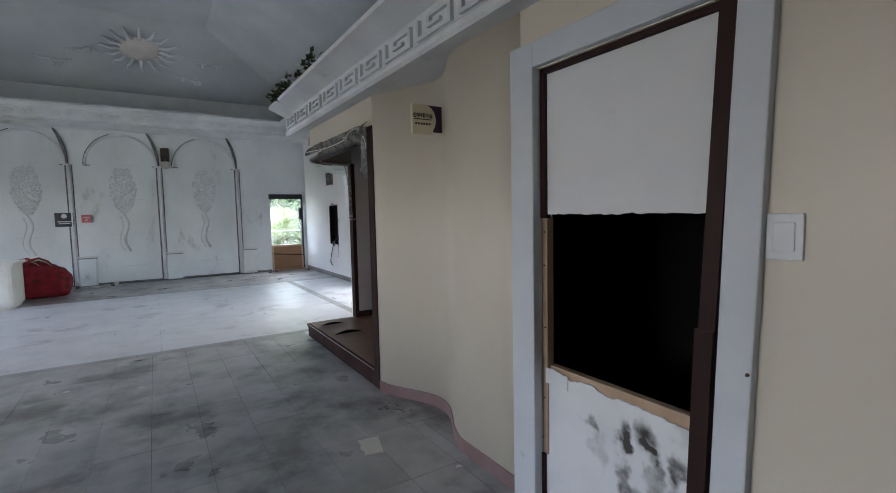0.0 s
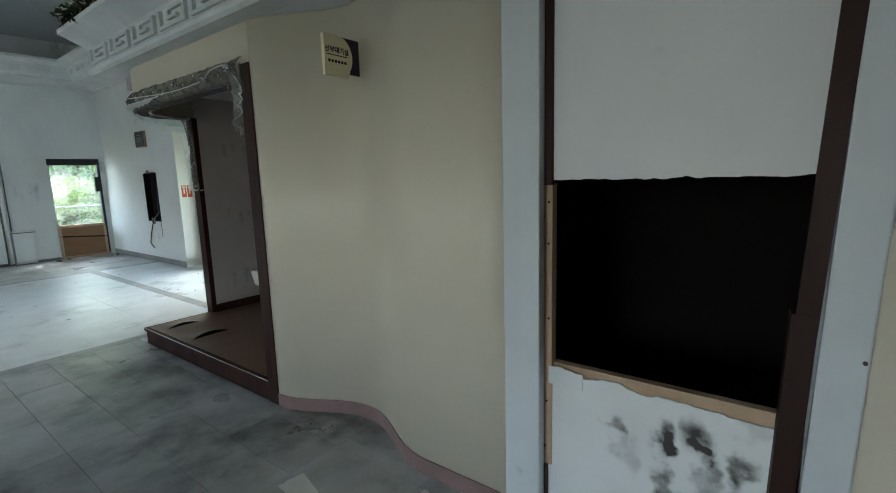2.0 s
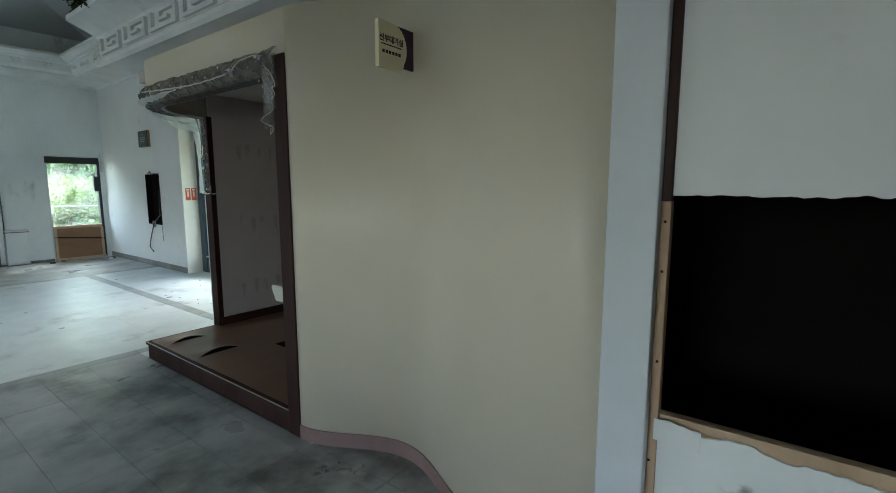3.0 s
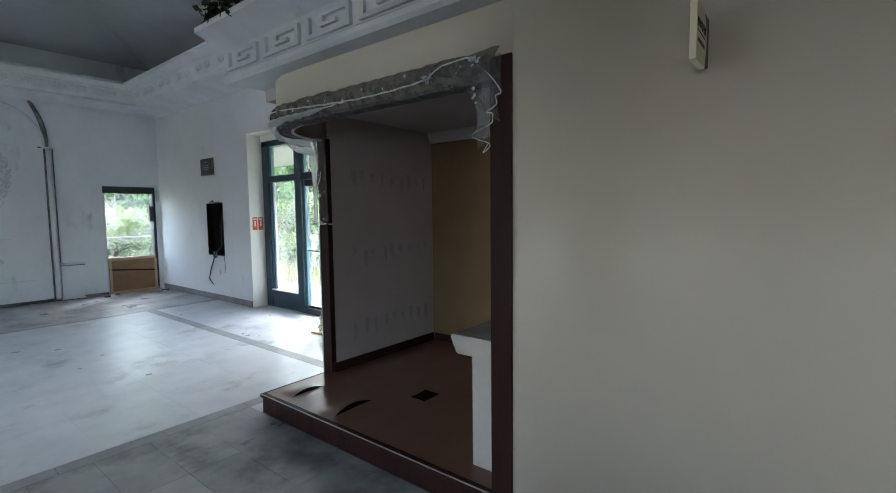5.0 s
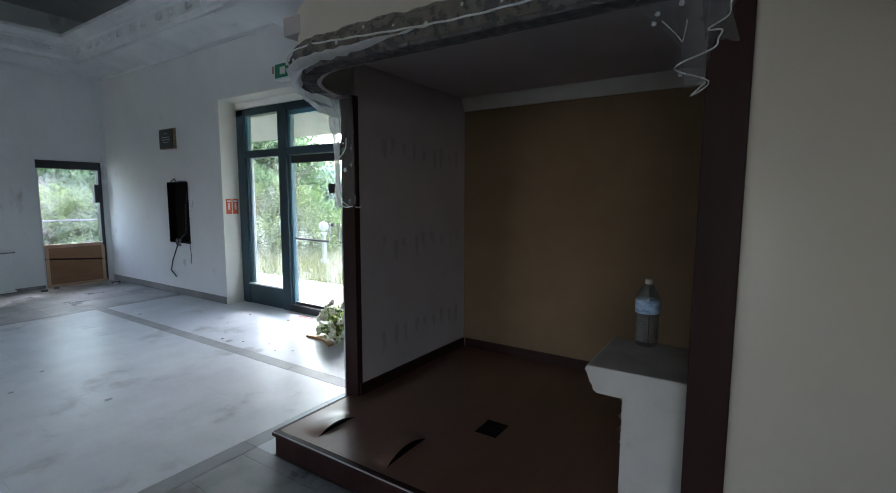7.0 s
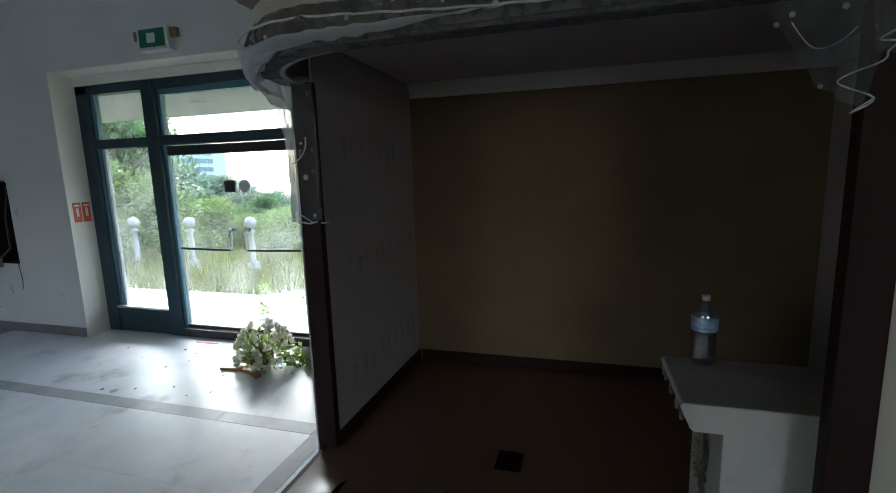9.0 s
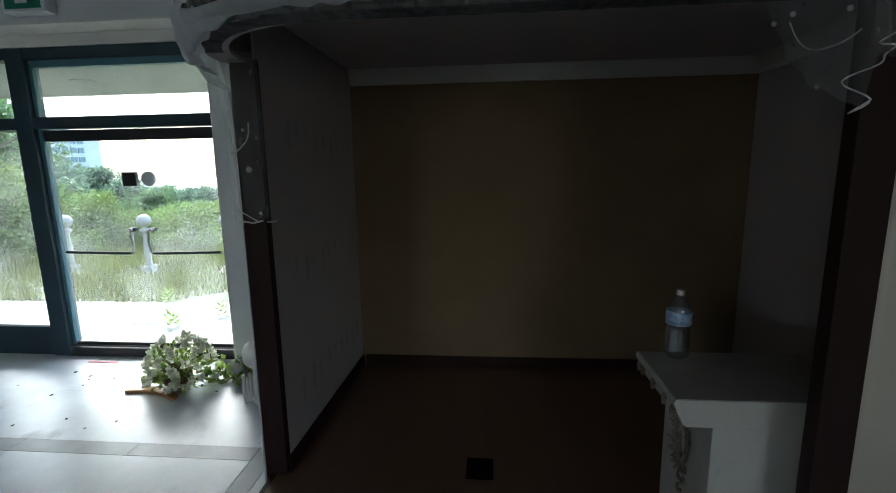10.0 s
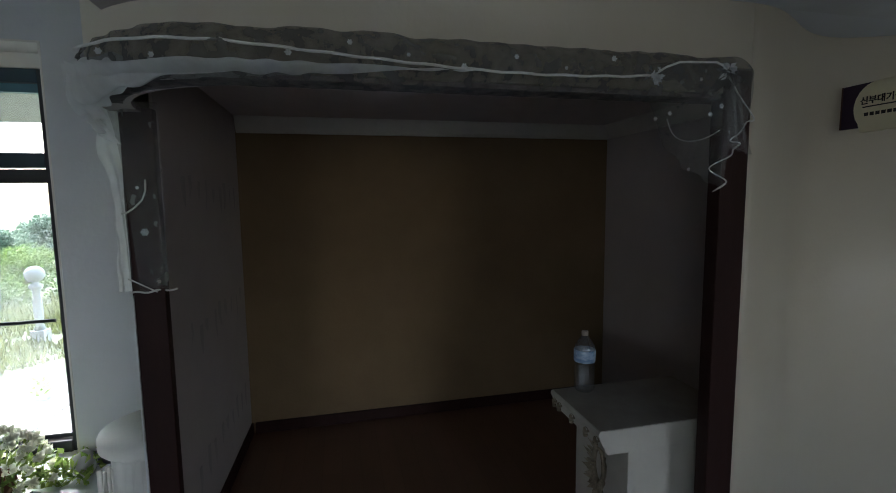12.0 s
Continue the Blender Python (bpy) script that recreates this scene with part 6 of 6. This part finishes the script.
part("cap", lathe([(0.0, 0.286), (0.016, 0.286), (0.0165, 0.306), (0.014, 0.309), (0.0, 0.309)], 16), MAT_FROST, pet, "dull translucent cap")
bottle.scale = (0.95, 0.95, 0.94)

# ---- things by the glass doors ----
fl = thing("flower_arrangement", "fallen artificial white flowers and leaves in a broken brown pot", "artificial flowers", at=(3.84, 6.84, 0))
pot = lathe([(0.02, -0.10), (0.075, -0.10), (0.10, 0.02), (0.105, 0.04), (0.09, 0.04), (0.07, -0.06)], 16)
bmesh.ops.transform(pot, matrix=pose(-0.05, 0.0, 0.10, 0, -62, 30), verts=pot.verts)
part("pot", pot, MAT_PLY, fl, "tipped brown pot")
rng = random.Random(77)
bm = bmesh.new()
for k in range(300):
    v = rand_dir(rng, 0.35)
    v.z = abs(v.z)
    p = Vector((v.x * 0.20, v.y * 0.24, 0.05 + v.z * 0.30)) * rng.uniform(0.45, 1.0)
    p.z = max(0.015, p.z)
    leaf(bm, p, v + rand_dir(rng) * 0.7, rand_dir(rng, 0.5), rng.uniform(0.05, 0.10), rng.uniform(0.018, 0.034))
part("leaves", bm, MAT_LEAF, fl)
for c in range(74):
    v = rand_dir(rng, 0.5)
    v.z = abs(v.z)
    p = Vector((v.x * 0.21, v.y * 0.25, 0.06 + v.z * 0.33))
    bm = bmesh.new()
    for k in range(16):
        leaf(bm, p + rand_dir(rng) * 0.012, (v + rand_dir(rng) * 0.9), rand_dir(rng, 0.4), rng.uniform(0.034, 0.056), rng.uniform(0.026, 0.04))
    part("blossom", bm, MAT_PETAL, fl)
bm = bmesh.new()
for k in range(7):
    d = rand_dir(rng, 0.8)
    tube([(0, 0, 0.06), (d.x * 0.12, d.y * 0.12, 0.12 + 0.1 * abs(d.z)), (d.x * 0.2, d.y * 0.22, 0.14 + 0.2 * abs(d.z))], 0.004, 5, bm)
part("stems", bm, MAT_LEAF, fl)

ivy = thing("ivy_garland", "green artificial ivy trailing along the door sill", "garland", at=(3.98, 6.58, 0))
bm = bmesh.new()
for k in range(170):
    p = Vector((rng.uniform(-0.16, 0.10), rng.uniform(-0.22, 0.16), rng.uniform(0.01, 0.13)))
    leaf(bm, p, rand_dir(rng, 0.2), rand_dir(rng, 0.8), rng.uniform(0.04, 0.08), rng.uniform(0.03, 0.05))
part("leaves", bm, MAT_LEAF, ivy)
part("stem", tube([(-0.15, -0.2, 0.02), (-0.02, -0.05, 0.06), (0.05, 0.12, 0.03)], 0.006, 6), MAT_LEAF, ivy)

wood = bmesh.new()
pts_w = [(3.715 - 0.10 * k / 12 + 0.055 * math.sin(k / 12 * 3.1416), 7.20 - 0.45 * k / 12, 0.012) for k in range(13)]
rows_w = [[wood.verts.new((x + o, y, z)) for o, z in ((-0.035, 0.002), (0.035, 0.002), (0.035, 0.024), (-0.035, 0.024))] for x, y, _ in pts_w]
for a, b_ in zip(rows_w, rows_w[1:]):
    for k in range(4):
        wood.faces.new((a[k], a[(k + 1) % 4], b_[(k + 1) % 4], b_[k]))
wood.faces.new(rows_w[0])
wood.faces.new(rows_w[-1][::-1])
solid("curved_wood_strip", wood, MAT_ORANGEWOOD, "short curved strip of orange-brown wood on the floor", "wood strip")

ped = thing("round_pedestal", "low white round pedestal with a thick rounded top", "pedestal", at=(3.79, 5.97, 0))
part("top", lathe([(0.0, 0.285), (0.262, 0.285), (0.284, 0.292), (0.296, 0.306), (0.298, 0.362), (0.288, 0.384), (0.25, 0.397), (0.16, 0.404), (0.0, 0.408)], 48), MAT_PLASTER, ped, smooth=True)
bm = bmesh.new()
rings = []
for z, r in ((0.0, 0.255), (0.03, 0.255), (0.045, 0.24), (0.26, 0.236), (0.285, 0.245)):
    rings.append([bm.verts.new(((r - 0.004 * (j % 2) * (0.05 < z < 0.27)) * math.cos(6.28318 * j / 56), (r - 0.004 * (j % 2) * (0.05 < z < 0.27)) * math.sin(6.28318 * j / 56), z)) for j in range(56)])
for a, b_ in zip(rings, rings[1:]):
    for j in range(56):
        bm.faces.new((a[j], a[(j + 1) % 56], b_[(j + 1) % 56], b_[j]))
part("drum", bm, MAT_PLASTER, ped)
frag = bmesh.new()
for k in range(4):
    tube([(0.022 * k, 0.004 * k, 0.0), (0.022 * k - 0.006, 0.004 * k, 0.10), (0.022 * k - 0.004, 0.004 * k, 0.21 - 0.02 * (k % 2))], 0.014, 8, frag)
frag_ob = solid("plaster_fragment", frag, MAT_PLASTER, "broken fluted white plaster piece leaning on the pedestal", "plaster fragment", smooth=True)
frag_ob.matrix_world = pose(3.60, 6.20, 0.004, 0, 0, -48)
leafb = bmesh.new()
for k in range(5):
    leaf(leafb, Vector((-0.18 + 0.02 * k, -0.12, 0.49)), (math.cos(k), math.sin(k), 0.3), (0, 0, 1), 0.06, 0.04)
solid("loose_leaf", leafb, MAT_LEAF, "green artificial leaf lying on the pedestal", "leaf").location = (3.79, 5.97, -0.078)

lump = bmesh.new()
bmesh.ops.create_icosphere(lump, subdivisions=3, radius=1.0)
for v in lump.verts:
    q = v.co * (1 + 0.18 * noise.noise(v.co * 1.7))
    v.co = Vector((q.x * 0.065, q.y * 0.07, max(0.0, (q.z + 0.8) * 0.095)))
solid("cement_lump", lump, MAT_OUTGREY, "rounded grey lump of cement beside the door", "cement lump", smooth=True).location = (3.98, 6.47, 0)

# litter on the floor
def litter(name, x, y, s, mat, label, cat, seed, flat=0.004, group=""):
    r2 = random.Random(seed)
    k = 7
    pts = [(x + s * r2.uniform(0.5, 1.0) * math.cos(6.28318 * j / k), y + s * r2.uniform(0.35, 0.8) * math.sin(6.28318 * j / k)) for j in range(k)]
    return solid(name, prism(pts, 0.0015, 0.0015 + flat), mat, label, cat, group=group)


pap = thing("torn_card", "torn off-white card lying on the dark tiles", "card", at=(1.615, 2.52, 0.002))
part("sheet", prism([(-0.045, 0.11), (-0.02, 0.095), (0.0, 0.105), (0.09, 0.085), (0.035, -0.12), (-0.075, -0.09), (-0.06, -0.05), (-0.07, 0.0), (-0.05, 0.04)], 0.0, 0.004), MAT_PAPER, pap)
part("fold", prism([(-0.07, -0.085), (0.03, -0.112), (0.026, -0.122), (-0.074, -0.094)], 0.004, 0.012), MAT_PAPER, pap)
for k in range(22):
    litter("leaf_debris", 3.15 + rng.uniform(0, 0.9), 6.3 + rng.uniform(0, 2.6), rng.uniform(0.008, 0.022), rng.choice((MAT_DARKLEAF, MAT_DARKLEAF, MAT_BARK)), "small dry leaf scrap on the pale floor", "debris", 100 + k, 0.003, "scraps near the doors")
for k in range(22):
    litter("floor_scrap", rng.uniform(-1.6, 3.4), rng.uniform(6.4, 12.0), rng.uniform(0.02, 0.055), rng.choice((MAT_BAND, MAT_BAND, MAT_PAPER)), "thin dark scrap on the dusty floor", "debris", 300 + k, 0.003, "scraps in the hall")
for k in range(12):
    litter("rubble_bit", rng.uniform(-1.3, -0.2) if k < 8 else rng.uniform(2.8, 4.0), 12.3 + rng.uniform(-0.1, 0.35), rng.uniform(0.03, 0.09), rng.choice((MAT_DARK_GREY, MAT_PAPER, MAT_GROUT)), "broken plaster bit at the foot of the wall", "rubble", 500 + k, 0.03, "rubble at the wall")
for x, y in ((-0.2, 4.9), (0.35, 4.62), (1.2, 1.9), (1.95, 2.0), (3.6, 11.4), (3.9, 11.2), (3.5, 8.4)):
    litter("paper_scrap", x, y, 0.03, MAT_PAPER, "small white paper scrap on the floor", "paper scrap", int(x * 100) + 900, 0.004, "paper scraps")
wad = bmesh.new()
bmesh.ops.create_icosphere(wad, subdivisions=2, radius=0.05)
for v in wad.verts:
    v.co *= 1 + 0.25 * noise.noise(v.co * 40)
solid("paper_wad", wad, MAT_WHITEPLASTIC, "crumpled white paper wad by the arched wall", "paper wad").location = (-0.26, 12.55, 0.046)
solid("torn_sheet", box(4.20, 4.225, 7.70, 7.98, 0.0015, 0.005), MAT_PINKSIGN, "faded pink strip of paper by the sill", "paper strip")

# ---- floor pieces ----
TX, TY = 0.308, 0.612
X0, Y0 = 0.122, 2.66
old_me = mesh_of("tile", box(-TX / 2 + 0.002, TX / 2 - 0.002, -TY / 2 + 0.002, TY / 2 - 0.002, -0.006, 0.0), MAT_MARBLE_OLD)
new_me = mesh_of("tile", box(-TY / 2 + 0.001, TY / 2 - 0.001, -TY / 2 + 0.001, TY / 2 - 0.001, -0.006, 0.0), MAT_MARBLE)
rest_old, rest_new = bmesh.new(), bmesh.new()
JOINT = {old_me.name: 0.003, new_me.name: 0.0010}
BY0, BY1, BX0, BX1 = 5.715, 5.840, 2.965, 3.090   # inlaid bands
rng = random.Random(2)


def lay(me, rest, x0, x1, y0, y1, near):
    ob = None
    cx, cy, w, h = (x0 + x1) / 2, (y0 + y1) / 2, x1 - x0, y1 - y0
    dz = rng.uniform(-0.0008, 0.0006) * (1.0 if me is old_me else 0.25)
    if near:
        ob = new("tile", me)
        ob.parent = floor
        d = me.vertices
        lx = max(v.co.x for v in d) - min(v.co.x for v in d)
        ly = max(v.co.y for v in d) - min(v.co.y for v in d)
        ob.matrix_world = pose(cx, cy, dz) @ Matrix.Diagonal(((w - JOINT[me.name]) / lx, (h - JOINT[me.name]) / ly, 1, 1))
    else:
        g = JOINT[me.name] / 2
        bm_box(rest, x0 + g, x1 - g, y0 + g, y1 - g, -0.006, dz)


def cuts(lo, hi, start, step):
    a = [lo]
    k = math.ceil((lo - start) / step)
    while start + k * step < hi - 0.02:
        if start + k * step > lo + 0.02:
            a.append(start + k * step)
        k += 1
    return a + [hi]


def field(me, rest, x0, x1, y0, y1, sx, ox, sy, oy, near):
    xs, ys = cuts(x0, x1, ox, sx), cuts(y0, y1, oy, sy)
    for a, b_ in zip(xs, xs[1:]):
        for c, d in zip(ys, ys[1:]):
            lay(me, rest, a, b_, c, d, near(0.5 * (a + b_), 0.5 * (c + d)))


field(old_me, rest_old, XW, 2.062, YS, BY0, TX, X0, TY, Y0, lambda x, y: x > -1.4 and y > 0.2)
field(new_me, rest_new, XW, BX0, BY1, 10.45, TY, 2.965, TY, 5.845, lambda x, y: x > -0.8 and y < 9.6)
field(new_me, rest_new, BX1, XE, BY1, 10.45, TY, 3.095, TY, 5.845, lambda x, y: y < 9.6)
field(old_me, rest_old, XW, XE, 10.54, YN, TY, 0.11, TY, 10.54, lambda x, y: False)
field(old_me, rest_old, 2.062, 2.36, 1.6, 3.357, TX, X0, TY, Y0, lambda x, y: True)
field(old_me, rest_old, 2.062, XE, YS, 1.6, TY, 2.062, TY, 0, lambda x, y: False)
tagged(part("tiles_rest", rest_old, MAT_MARBLE_OLD, floor), kind="stuff")
tagged(part("tiles_rest", rest_new, MAT_MARBLE, floor), kind="stuff")
for k in range(12):
    xs0 = XW + k * (2.06 - XW) / 12
    part("inlay_strip", box(xs0 + 0.002, xs0 + (2.06 - XW) / 12 - 0.002, BY0 + 0.003, BY1 - 0.003, -0.006, 0.0004), MAT_BAND, floor)
part("inlay_strip", box(2.062, 2.70, BY0 + 0.003, BY1 - 0.003, -0.006, 0.0004), MAT_BAND, floor)
part("inlay_strip", box(2.702, XE, BY0 + 0.003, BY1 - 0.003, -0.006, 0.0004), MAT_BAND, floor)
for k in range(6):
    y = BY1 + k * (10.45 - BY1) / 6
    part("inlay_strip", box(BX0 + 0.003, BX1 - 0.003, y + 0.002, y + (10.45 - BY1) / 6 - 0.002, -0.006, 0.0004), MAT_BAND, floor)
for xa, xb in ((2.062, 2.675), (2.677, 3.29), (3.292, XE)):
    part("border_tile", box(xa, xb, 5.56 if xb < 2.68 else 5.602, BY0 + 0.001, -0.006, 0.0), MAT_MARBLE, floor)
part("inlay_strip", box(XW, XE, 10.453, 10.537, -0.006, 0.0004), MAT_BAND, floor)
